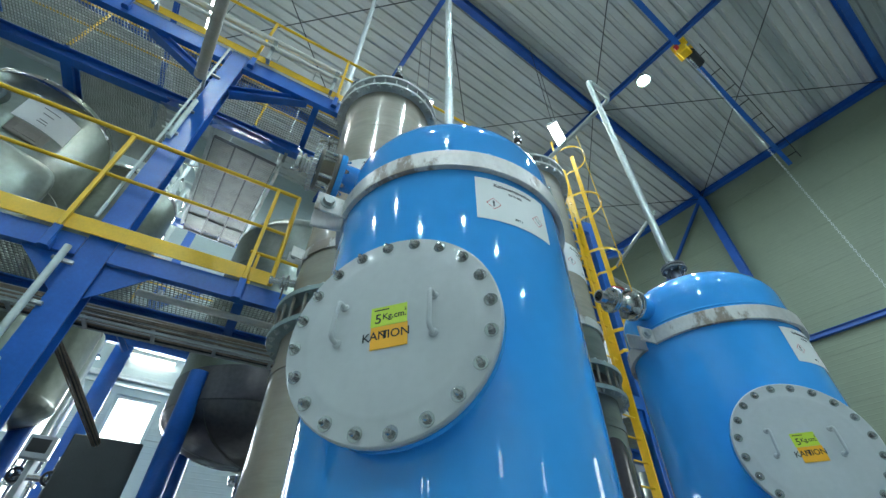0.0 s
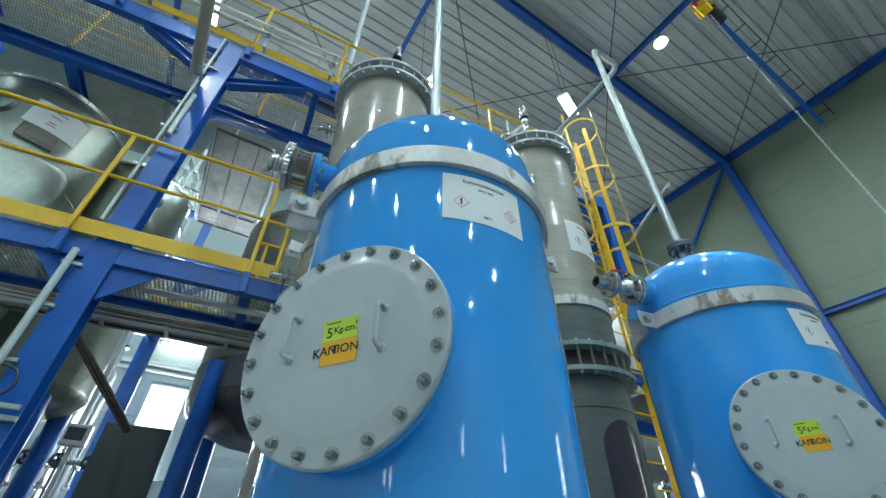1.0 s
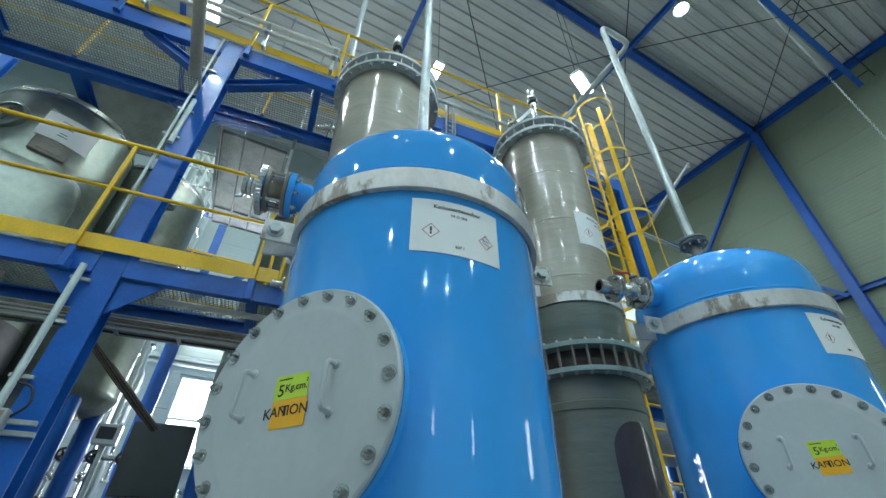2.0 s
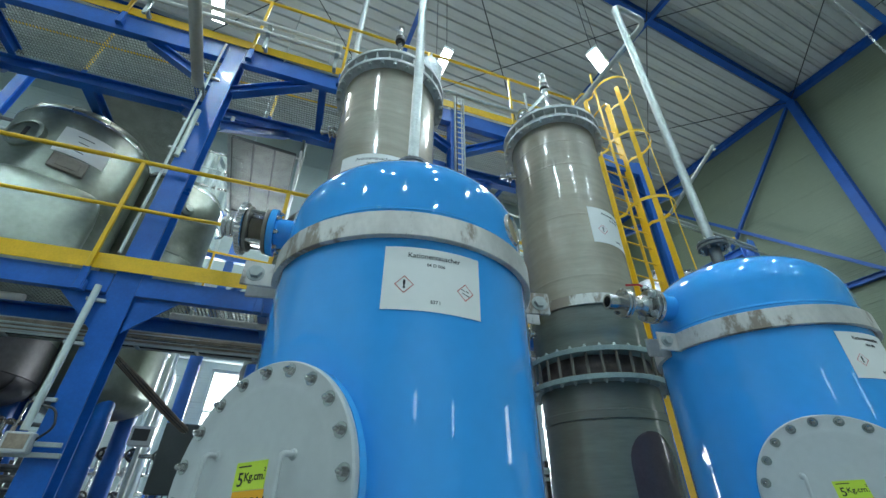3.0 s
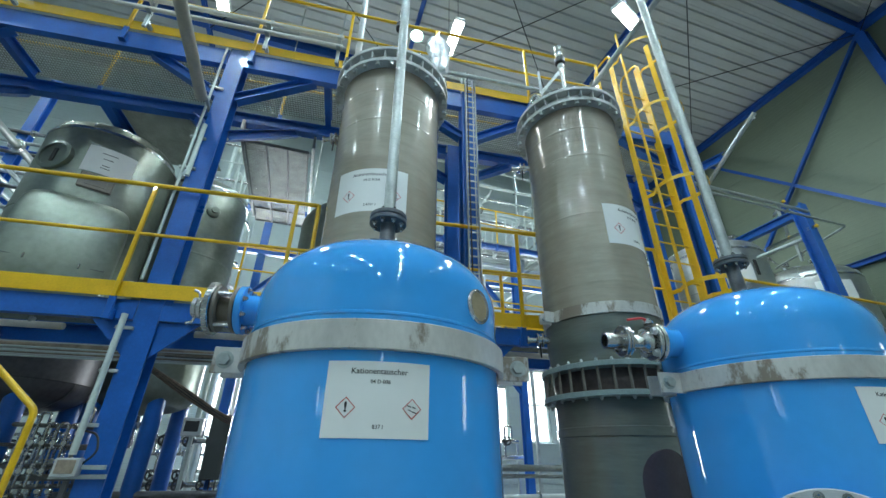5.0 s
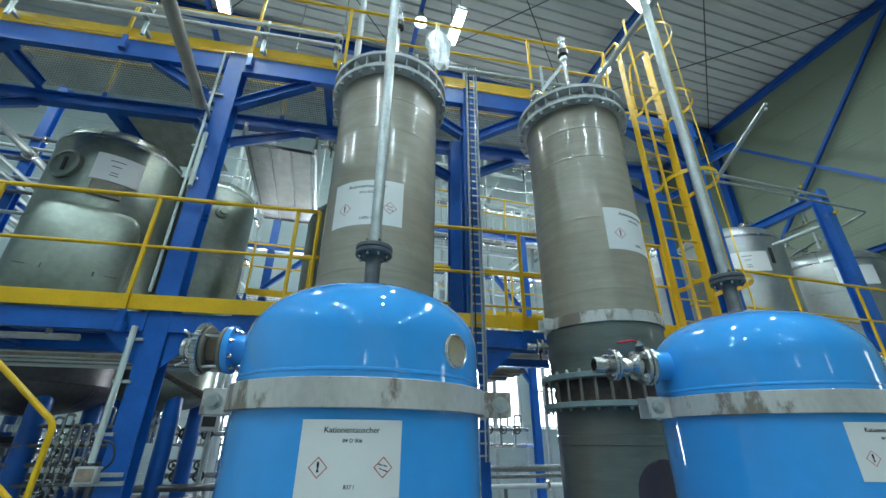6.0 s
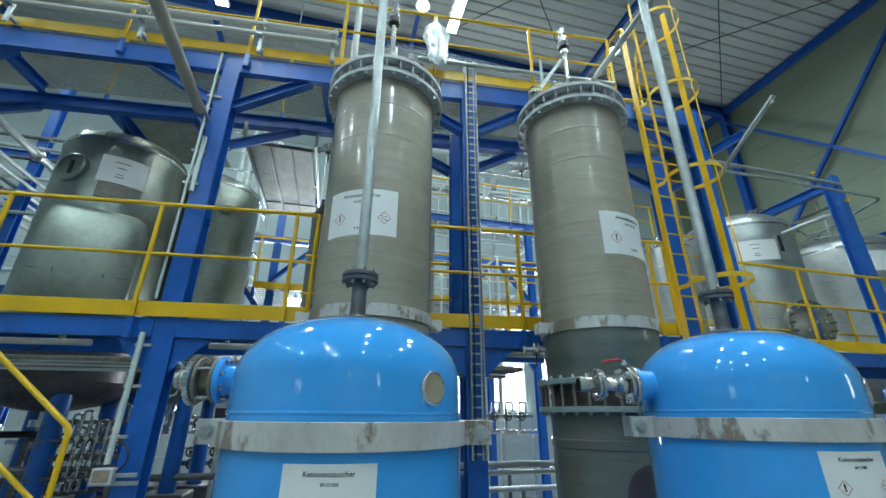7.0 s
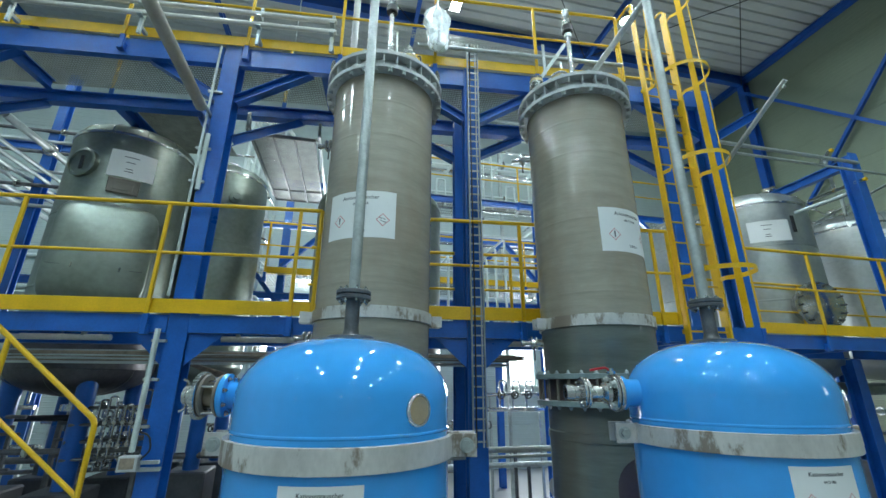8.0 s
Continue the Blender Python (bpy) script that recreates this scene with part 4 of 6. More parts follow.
def ion_column(at, sign_az, sign_z, lift, low_mat, low_label, label, stubs, braced):
    R = 0.485
    c = thing("ion_exchange_column", label, "column vessel", (*at, lift), group="tall ion exchange columns")
    prof = [(R, 2.70)]
    zs = [2.96, 3.62, 4.28, 4.62]
    for z in zs:
        prof += [(R, z - 0.02), (R, z - 0.004), (R + 0.0016, z), (R + 0.0002, z + 0.006), (R, z + 0.02)]
    prof += [(R, 4.86), (R + 0.006, 4.90)]
    part("upper_shell", Mesh().lathe(prof, 80), GRP, c, "glossy brown wound laminate")
    low = [(R + 0.01, -lift), (R + 0.01, 0.3), (R - 0.012, 0.34), (R - 0.012, 1.80), (R - 0.004, 1.803), (R - 0.004, 1.86), (R - 0.012, 1.868), (R - 0.012, 2.06)]
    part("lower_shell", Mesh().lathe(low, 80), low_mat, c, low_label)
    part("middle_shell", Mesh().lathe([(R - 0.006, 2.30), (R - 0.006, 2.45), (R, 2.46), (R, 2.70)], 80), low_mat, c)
    # middle flange pair with long studs
    part("core_ring", Mesh().lathe([(R - 0.03, 2.06), (R - 0.03, 2.15), (R - 0.02, 2.165), (R - 0.02, 2.20), (R - 0.03, 2.215), (R - 0.03, 2.31)], 64), CORE, c)
    for z in (2.058, 2.268):
        part("middle_flange", Mesh().lathe(flange_ring(R - 0.03, 0.562, z, z + 0.040), 72), MID_FLANGE, c)
    for i in range(30):
        a = 2 * math.pi * (i + 0.5) / 30
        p = Vector((0.533 * math.cos(a), 0.533 * math.sin(a), 0))
        part("stud", STUD, None, c, m=Matrix.Translation(p + Vector((0, 0, 2.08))))
        part("bolt", MID_BOLT, None, c, m=Matrix.Translation(p + Vector((0, 0, 2.308))))
        part("bolt", MID_BOLT, None, c, m=Matrix.Translation(p + Vector((0, 0, 2.058))) @ pose(0, 0, 0, 180))
    # support band
    for s in (0, 1):
        a0 = 180 * s + 4
        b = part("support_band", Mesh().lathe([(R + 0.002, 2.685), (R + 0.018, 2.685), (R + 0.018, 2.777), (R + 0.002, 2.777)], 40, a0=a0, a1=a0 + 172, closed=True), BAND, c, "galvanised support band")
        for e in (0, 1):
            fr = Matrix.Rotation(radians(a0 + 172 * e), 4, "Z")
            part("lug", Mesh().box((R + 0.06, 0, 2.731), (0.11, 0.012, 0.094), 0.003, fr), BAND, b)
            part("bolt", Mesh().rod((0, 0, -0.03), (0, 0, -0.006), 0.020, 6), GALV, b, m=fr @ Matrix.Translation((R + 0.075, 0, 2.731)) @ Matrix.Rotation(radians(-90 if e == 0 else 90), 4, "X"))
    # top flange and lid
    part("top_flange", Mesh().lathe(flange_ring(R - 0.02, 0.575, 4.905, 4.945), 72), GRP_FLANGE, c)
    lid = part("lid", Mesh().lathe([(0.50, 5.055), (0.573, 5.055), (0.577, 5.059), (0.577, 5.091), (0.573, 5.095), (0.50, 5.096), (0.44, 5.115), (0.25, 5.150), (0.0, 5.158)], 72), GRP_FLANGE, c, "grey flanged lid")
    part("core_ring", Mesh().lathe([(R + 0.005, 4.94), (R + 0.005, 5.06)], 64), GRP_FLANGE, c)
    for i in range(28):
        a = 2 * math.pi * i / 28
        p = Vector((0.548 * math.cos(a), 0.548 * math.sin(a), 0))
        part("bolt", LID_BOLT, None, c, m=Matrix.Translation(p + Vector((0, 0, 4.905))) @ pose(0, 0, 0, 180))
        part("bolt", FLANGE_BOLT, None, lid, m=Matrix.Translation(p + Vector((0, 0, 5.095))))
        r = Mesh().box((0, 0, 0), (0.075, 0.012, 0.112), 0, Matrix.Rotation(a + 0.11, 4, "Z") @ Matrix.Translation((0.522, 0, 5.0)))
        part("rib", r, GRP_FLANGE, c)
    # oblong window in the lower shell
    az, hw, hs = -93, 0.215, 0.33
    w = Mesh()
    rows, cols = 24, 10
    for i in range(rows + 1):
        z = (hs + hw) * math.sin(math.pi * (i / rows - 0.5))
        e = abs(z) - hs
        half = hw if e <= 0 else math.sqrt(max(0.0, hw * hw - e * e))
        for j in range(cols + 1):
            x = half * (2 * j / cols - 1)
            lip = 0.002 if j in (0, cols) or i in (0, rows) else 0.0
            w.v.append(tuple(on_cyl(az + math.degrees(x / R), R - 0.006 - lip * 3, 1.175 + z)))
    for i in range(rows):
        for j in range(cols):
            k = i * (cols + 1) + j
            w.f.append((k, k + 1, k + cols + 2, k + cols + 1))
            w.s.append(True)
    part("window_strip", w, WINDOW_DARK, c, "dark oblong sight window")
    # lid fittings: vent valve on a pipe, stub with gauge ring, lifting eyes
    f = part("vent_pipe", Mesh().rod((0.02, -0.05, 5.14), (0.02, -0.05, 6.15), 0.026, 16).lathe(flange_ring(0.02, 0.07, 5.20, 5.225), 24, pose(0.02, -0.05, 0)).lathe(flange_ring(0.02, 0.07, 5.23, 5.255), 24, pose(0.02, -0.05, 0)), STAINLESS, lid)
    part("vent_valve", Mesh().lathe([(0.026, 6.15), (0.048, 6.16), (0.048, 6.185), (0.032, 6.195), (0.044, 6.22), (0.044, 6.28), (0.028, 6.30), (0.040, 6.32), (0.040, 6.41), (0.0, 6.42)], 20, pose(0.02, -0.05, 0)), STAINLESS, lid)
    part("vent_clamp", Mesh().lathe(flange_ring(0.03, 0.062, 6.10, 6.18), 20, pose(0.02, -0.05, 0)), DARK, lid)
    part("vent_base", Mesh().lathe([(0.0, 5.14), (0.075, 5.14), (0.078, 5.19), (0.04, 5.215), (0.04, 5.26)], 24, pose(0.02, -0.05, 0)), IRON, lid, "dark pipe base")
    for x, y, r, h in stubs:
        z0 = 5.155 - 0.19 * (x * x + y * y)
        st = part("stub", Mesh().lathe([(r * 0.72, z0 - 0.02), (r * 0.72, z0 + 0.05), (r, z0 + 0.05), (r, z0 + 0.072), (r * 0.7, z0 + 0.074), (r * 0.7, z0 + 0.086), (r, z0 + 0.088), (r, z0 + 0.11), (r * 0.8, z0 + 0.114)], 28, pose(x, y, 0)), STAINLESS, lid, "flanged steel stub")
        part("stub_ring", Mesh().lathe([(r * 0.8, z0 + 0.113), (r * 0.92, z0 + 0.118), (r * 0.92, z0 + 0.15), (r * 0.8, z0 + 0.155), (r * 0.78, z0 + 0.165)], 28, pose(x, y, 0)), BRASS, st)
        part("stub_cap", Mesh().lathe([(r * 0.85, z0 + 0.164), (r * 0.85, z0 + 0.185), (r * 0.62, z0 + 0.20), (r * 0.6, z0 + h * 0.8), (r * 0.45, z0 + h * 0.95), (0.0, z0 + h)], 28, pose(x, y, 0)), STAINLESS, st)
        for k in range(6):
            a = 2 * math.pi * k / 6
            part("bolt", SMALL_BOLT, None, st, m=pose(x + r * 0.86 * math.cos(a), y + r * 0.86 * math.sin(a), z0 + 0.05, 180))
    if braced:
        part("strut", Mesh().channel((-0.50, -0.12, 5.20), (-0.06, -0.06, 5.90), 0.05, 0.035, 0.006, up=(0, 1, 0)), GALV, lid, "slanting galvanised channel")
        part("blade", Mesh().box((-0.27, 0.02, 5.72), (0.035, 0.008, 0.42), 0.002, pose(0, 0, 0)), GALV, lid)
        part("pipe_clip", Mesh().lathe(flange_ring(0.026, 0.042, 6.02, 6.07), 20, pose(0.02, -0.05, 0)), GALV, lid)
    else:
        part("hose_tail", Mesh().tube([(0.28, -0.30, 5.34), (0.31, -0.30, 5.34), (0.32, -0.30, 5.10)], 0.008, 8, bend=0.02), DARK, lid)
    for a in (200, 330):
        pe = on_cyl(a, 0.565, 5.15)
        ring = [pe + Vector((0.042 * math.cos(t) * -math.sin(radians(a)), 0.042 * math.cos(t) * math.cos(radians(a)), 0.042 * math.sin(t))) for t in [2 * math.pi * k / 16 for k in range(16)]]
        part("lifting_eye", Mesh().tube(ring, 0.010, 8, closed=True), STAINLESS, lid)
    # small side nozzle with a ball valve
    for z, az in ((4.50, 158), (2.58, 163)):
        fr = toward(on_cyl(az, 0, z), out(az))
        nz = part("side_valve", Mesh().lathe([(0.03, R - 0.01), (0.03, R + 0.05)], 16, fr).lathe(flange_ring(0.02, 0.06, R + 0.05, R + 0.066), 20, fr).lathe(flange_ring(0.02, 0.06, R + 0.09, R + 0.106), 20, fr).lathe([(0.035, R + 0.066), (0.035, R + 0.09)], 16, fr).lathe([(0.022, R + 0.1), (0.022, R + 0.17), (0.03, R + 0.17), (0.03, R + 0.19), (0.0, R + 0.19)], 14, fr), STAINLESS, c)
        p = on_cyl(az, R + 0.078, z)
        part("lever", Mesh().rod(p, p + Vector((0, 0, -0.15)), 0.007, 8), DARK, nz)
    sign(c, R, sign_az, sign_z, 0.60, 0.405, "Anionentauscher", "04 D 013A", "2.8701 l")
    return c


ion_column((0.525, 2.328), -112, 3.52, 0.08, GRP, "glossy brown laminate", "tall brown glass-fibre column with bolted flanges", [(0.19, -0.30, 0.085, 0.30)], False)
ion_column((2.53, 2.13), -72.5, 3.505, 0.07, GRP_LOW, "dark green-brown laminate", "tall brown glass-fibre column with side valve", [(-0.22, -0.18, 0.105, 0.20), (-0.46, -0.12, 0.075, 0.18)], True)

# ---- clad steel vessels behind the platform ----
def vessel(at, r, z0, z1, label, legs=True, sign_az=None, door_az=None, drop=0.16, sw=0.62, sh=0.34, leg0=35, spread=0.80, head=None, clad=None, cap=True):
    clad = clad or CLADDING
    v = thing("process_vessel", label, "vessel", (*at, 0), group="clad process vessels")
    hd = r * 0.42
    zs, ze = z0 + hd, z1 - hd
    prof = [(0.06, z0)]
    for i in range(1, 11):
        a = math.pi / 2 * i / 10
        prof.append((r * math.sin(a), zs - hd * math.cos(a)))
    z = zs
    while z < ze - 0.01:
        z2 = ze if ze - z < 1.3 else z + 1.0
        prof += [(r, z + 0.022), (r, z + 0.05), (r, z2 - 0.04), (r, z2 - 0.02), (r + 0.006, z2 - 0.012), (r + 0.006, z2 + 0.006), (r, z2 + 0.012)]
        z = z2
    part("shell", Mesh().lathe(prof, 72), clad, v, "sheet-metal cladding")
    top = []
    for i in range(0, 12):
        a = math.pi / 2 * i / 11
        top.append((max(0.05, r * math.cos(a)), ze + 0.015 + hd * math.sin(a)))
    for g in range(12):
        part("head_panel", Mesh().lathe([(q[0] + 0.002 * (g % 2), q[1] + 0.002 * (g % 2)) for q in top], 6, a0=g * 30, a1=g * 30 + 30.6), clad, v)
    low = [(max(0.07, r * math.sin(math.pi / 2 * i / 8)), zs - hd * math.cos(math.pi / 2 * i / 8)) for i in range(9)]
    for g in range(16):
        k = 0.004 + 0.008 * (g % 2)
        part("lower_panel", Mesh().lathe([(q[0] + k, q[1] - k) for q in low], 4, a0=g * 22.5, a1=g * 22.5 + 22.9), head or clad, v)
    # ring added round the lower shell to carry the painted shade
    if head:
        part("shade_band", Mesh().lathe([(r + 0.005, zs - 0.01), (r + 0.013, zs), (r + 0.013, ZL - 0.06), (r + 0.004, ZL - 0.05)], 72), head, v, "lower shell band darkened as deck shade")
    if cap:
        part("head_cap", Mesh().lathe([(0.12, z1 + 0.005), (0.12, z1 + 0.09), (0.17, z1 + 0.09), (0.17, z1 + 0.12), (0.0, z1 + 0.125)], 28), STAINLESS, v)
    if legs:
        for a in (leg0, leg0 + 90, leg0 + 180, leg0 + 270):
            p = on_cyl(a, r * spread)
            lg = part("leg", Mesh().rod((p.x, p.y, 1.12), (p.x, p.y, zs + (0.3 if spread > 1 else 0.0)), 0.105, 20), STEEL_BLUE, v, "blue tubular leg")
            part("foot", Mesh().box((p.x, p.y, 0.56), (0.55, 0.55, 1.12), 0.02), PLINTH, lg)
    part("drain", Mesh().lathe([(0.06, z0 + 0.02), (0.06, z0 - 0.10), (0.14, z0 - 0.10), (0.14, z0 - 0.14), (0.14, z0 - 0.15), (0.14, z0 - 0.18), (0.05, z0 - 0.18), (0.05, z0 - 0.42), (0.0, z0 - 0.42)], 24), STAINLESS, v)
    if sign_az is not None:
        sg = part("sign", sheet(sw, sh, r + 0.008, sign_az, ze - drop, 0.003), PAPER, v, "white sign sheet")
        for k, (w, dz) in enumerate(((0.17, 0.11), (0.11, 0.03), (0.08, -0.07), (0.10, -0.11))):
            part("print_bar", sheet(w, 0.010, r + 0.0125, sign_az - 2, ze - drop + dz, 0.001, 6), INK, sg)
    if door_az is not None:
        az, zc, w, h = door_az
        m = Mesh()
        n = 40
        outline = []
        for i in range(n):
            a = 2 * math.pi * i / n
            cx, sx = math.cos(a), math.sin(a)
            outline.append((w / 2 * math.copysign(abs(cx) ** 0.35, cx), h / 2 * math.copysign(abs(sx) ** 0.35, sx)))
        fr = Matrix.Rotation(radians(az), 4, "Z")
        rings = ((1.0, r - 0.16), (1.0, r + 0.09), (0.985, r + 0.125), (0.95, r + 0.15), (0.88, r + 0.172), (0.7, r + 0.20), (0.4, r + 0.222))
        vs = [fr @ Vector((rr, q * x, zc + q * z)) for q, rr in rings for x, z in outline] + [fr @ Vector((r + 0.23, 0, zc))]
        fs = []
        last = len(rings) - 1
        for k in range(last):
            fs += [(k * n + i, k * n + (i + 1) % n, (k + 1) * n + (i + 1) % n, (k + 1) * n + i) for i in range(n)]
        fs += [(last * n + i, last * n + (i + 1) % n, (last + 1) * n) for i in range(n)]
        m.add(vs, fs, True)
        d = part("manway_box", m, clad, v, "bulging rounded manway cover")
        for s in (-1, 1):
            part("seam", Mesh().box((r + 0.199, s * w * 0.24, zc - h * 0.16), (0.012, w * 0.40, 0.006), 0.001, fr), IRON, d)
            part("latch", Mesh().box((r + 0.205, s * w * 0.22, zc - h * 0.16), (0.05, 0.018, 0.06), 0.004, fr), STAINLESS, d)
    return v


V1 = vessel((-3.11, 5.41), 0.785, 2.12, 5.98, "large vessel in dull sheet-metal cladding with manway", sign_az=-66, drop=0.47, sw=0.54, sh=0.40, door_az=(-71, 3.86, 1.08, 1.34), head=SHADED_CLAD)
V2 = vessel((-2.05, 6.38), 0.68, 2.24, 6.06, "clad steel vessel behind the platform column")
V5 = vessel((0.73, 5.57), 1.06, 2.04, 5.57, "wide clad vessel standing behind the brown column", spread=1.03, head=SHADED_CLAD)
V6 = vessel((6.63, 5.35), 0.45, 2.6, 5.42, "slim clad vessel behind the caged ladder", leg0=45, spread=0.7, clad=LIT_CLAD)
V3 = vessel((8.22, 5.15), 1.0, 2.3, 5.96, "wide clad steel vessel with a bolted manway", sign_az=-121.5, drop=0.56, sw=0.66, sh=0.40, leg0=56, spread=0.95, clad=LIT_CLAD, cap=False)
V4 = vessel((11.65, 5.48), 1.12, 2.4, 6.05, "clad steel vessel at the end of the row", sign_az=-122, drop=0.4, sw=0.72, sh=0.44, clad=LIT_CLAD)


def round_manway(v, az, z, r, R):
    """A bolted round manway with a domed steel lid."""
    fr = toward(on_cyl(az, 0, z), out(az))
    m = part("manway", Mesh().lathe([(R * 0.78, r - 0.1), (R * 0.78, r + 0.16)], 40, fr).lathe(flange_ring(R * 0.7, R, r + 0.16, r + 0.19), 40, fr).lathe([(R, r + 0.195), (R, r + 0.22), (R * 0.8, r + 0.225), (R * 0.5, r + 0.275), (0, r + 0.295)], 40, fr), STAINLESS, v, "bolted round steel manway")
    for i in range(16):
        a = 2 * math.pi * i / 16
        part("bolt", Mesh().rod((R * 0.9 * math.cos(a), R * 0.9 * math.sin(a), r + 0.13), (R * 0.9 * math.cos(a), R * 0.9 * math.sin(a), r + 0.27), 0.016, 6), DARK, m, m=fr)


for v, r, z1, az in ((V3, 1.0, 5.96, (200, 290)), (V4, 1.12, 6.05, (190, 250))):
    for a in az:
        fr = Matrix.Translation((0, 0, z1 - 0.06)) @ Matrix.Translation(on_cyl(a, r * 0.5))
        part("head_nozzle", Mesh().lathe([(0.05, -0.1), (0.05, 0.10), (0.10, 0.10), (0.10, 0.125), (0.06, 0.128), (0.06, 0.14), (0.10, 0.142), (0.10, 0.165), (0.0, 0.168)], 24, fr), STAINLESS, v)
for v, r, z1 in ((V1, 0.785, 5.98), (V2, 0.68, 6.06), (V3, 1.0, 5.96), (V6, 0.45, 5.42), (V4, 1.12, 6.05)):
    ze = z1 - r * 0.42
    part("rim_strap", Mesh().lathe([(r + 0.002, ze - 0.03), (r + 0.011, ze - 0.028), (r + 0.012, ze + 0.012), (r + 0.004, ze + 0.02)], 72), STAINLESS, v, "bright steel strap below the head")
    for g in range(12):
        a = g * 30
        pts = [on_cyl(a, max(0.06, (r + 0.004) * math.cos(math.pi / 2 * k / 8)), ze + 0.019 + (r * 0.42) * math.sin(math.pi / 2 * k / 8)) for k in range(9)]
        part("seam", Mesh().tube(pts, 0.006, 5), STAINLESS, v)
round_manway(V3, -102, 3.57, 0.99, 0.40)
fr = Matrix.Rotation(radians(-97), 4, "Z")
part("slot", Mesh().box((1.006, 0, 5.10), (0.02, 0.07, 0.32), 0.006, fr), DARK, V3, "dark upright slot")
# oval port, nameplate pocket and small nozzle
fr = toward(on_cyl(-109, 0, 5.14), out(-109))
pt = part("oval_port", Mesh().lathe([(0.21, 0.75), (0.21, 0.825), (0.19, 0.835), (0.17, 0.837), (0.165, 0.815), (0.10, 0.81), (0.0, 0.81)], 40, fr), CLADDING, V1, "round port in the cladding")
part("slot", Mesh().box((0, 0, 0.815), (0.05, 0.20, 0.02), 0.004), DARK, pt, m=fr)
fr = Matrix.Rotation(radians(-69), 4, "Z")
part("pocket", Mesh().box((0.80, 0, 4.84), (0.04, 0.36, 0.22), 0.01, fr).box((0.822, 0, 4.84), (0.01, 0.22, 0.13), 0.002, fr), SPOOL, V1, "small stained nameplate pocket")
fr = toward(on_cyl(-62, 0, 5.29), out(-62))
part("nozzle", Mesh().lathe([(0.10, 0.6), (0.10, 0.72), (0.07, 0.74), (0.045, 0.74), (0.045, 0.78), (0.0, 0.78)], 24, fr), CLADDING, V2)

# ---- caged ladder ----
LX0, LX1, LY = 3.98, 4.51, 2.62
ld = thing("caged_ladder", "yellow steel ladder with a round safety cage", "ladder", (LX0, LY, 0))
W = LX1 - LX0
for x in (0, W):
    part("stringer", Mesh().box((x, 0, 3.74), (0.026, 0.11 if x else 0.08, 7.48), 0.003), YELLOW, ld)
    part("grab_rail", Mesh().tube([(x, 0, 7.2), (x, -0.02, 7.58), (x, 0.35, 7.58), (x, 0.42, 7.1), (x, 0.42, 6.17)], 0.018, 10, bend=0.12), YELLOW, ld)
rung = Mesh().rod((0.011, 0, 0), (W - 0.011, 0, 0), 0.011, 8).data("rung", YELLOW)
for i in range(26):
    part("rung", rung, None, ld, m=pose(0, 0, 0.26 + 0.26 * i))
RC = 0.31
hoop_pts = [(W / 2 + RC * math.cos(radians(a)), -0.335 + RC * math.sin(radians(a)), 0) for a in range(140, 401, 13)]
hoop_pts = [(0, -0.02, 0)] + hoop_pts + [(W, -0.02, 0)]
hm = Mesh()
for z in (-0.025, 0.025):
    hm.v += [(x, y, z) for x, y, _ in hoop_pts]
k = len(hoop_pts)
hm.v += [(W / 2 + (x - W / 2) * 0.985, -0.335 + (y + 0.335) * 0.985, z) for z in (-0.025, 0.025) for x, y, _ in hoop_pts]
for i in range(k - 1):
    a, b, c, d = i, i + 1, k + i + 1, k + i
    hm.f += [(a, b, c, d), (2 * k + a, 2 * k + d, 2 * k + c, 2 * k + b), (d, c, 2 * k + c, 2 * k + d), (a, 2 * k + a, 2 * k + b, b)]
hm.s = [True] * len(hm.f)
hoop = hm.data("hoop", YELLOW)
for z in (3.46, 4.79, 6.03, 7.30):
    part("hoop", hoop, None, ld, m=pose(0, 0, z))
for a, w in ((165, 0.05), (270, 0.014), (375, 0.075)):
    x, y = W / 2 + (RC - 0.004) * math.cos(radians(a)), -0.335 + (RC - 0.004) * math.sin(radians(a))
    part("cage_bar", Mesh().box((0, 0, 0), (0.010, w, 4.85), 0.001, pose(x, y, 5.31, 0, 0, a)), YELLOW, ld)
for z in (2.86, 6.08):
    for x in (0, W):
        part("standoff", Mesh().box((x, 0.07, z), (0.03, 0.14, 0.05), 0.003), YELLOW, ld)
solo("slanted_tube", Mesh().tube([(4.53, 1.36, 5.29), (4.54, 2.22, 4.78)], 0.026, 16).box((4.53, 1.39, 5.24), (0.02, 0.03, 0.05)), GALV, "slanted galvanised tube fixed to the ladder cage", "tube")

# ---- tubular lamp, lit panels, hoist ----
tl = thing("tubular_lamp", "long pale grey unlit tubular lamp on a column", "lamp", (-1.44, 3.03, 5.20))
part("tube", Mesh().tube([(0, 0, 0), (0.03, -2.4, 0.02)], 0.058, 24), DULL_TUBE, tl)
part("end_cap", Mesh().tube([(0, 0.03, 0), (0, -0.05, 0)], 0.062, 24), DULL_TUBE, tl)
part("hanger", Mesh().box((0.05, 0.12, 0.0), (0.03, 0.24, 0.03), 0.003), GALV, tl)


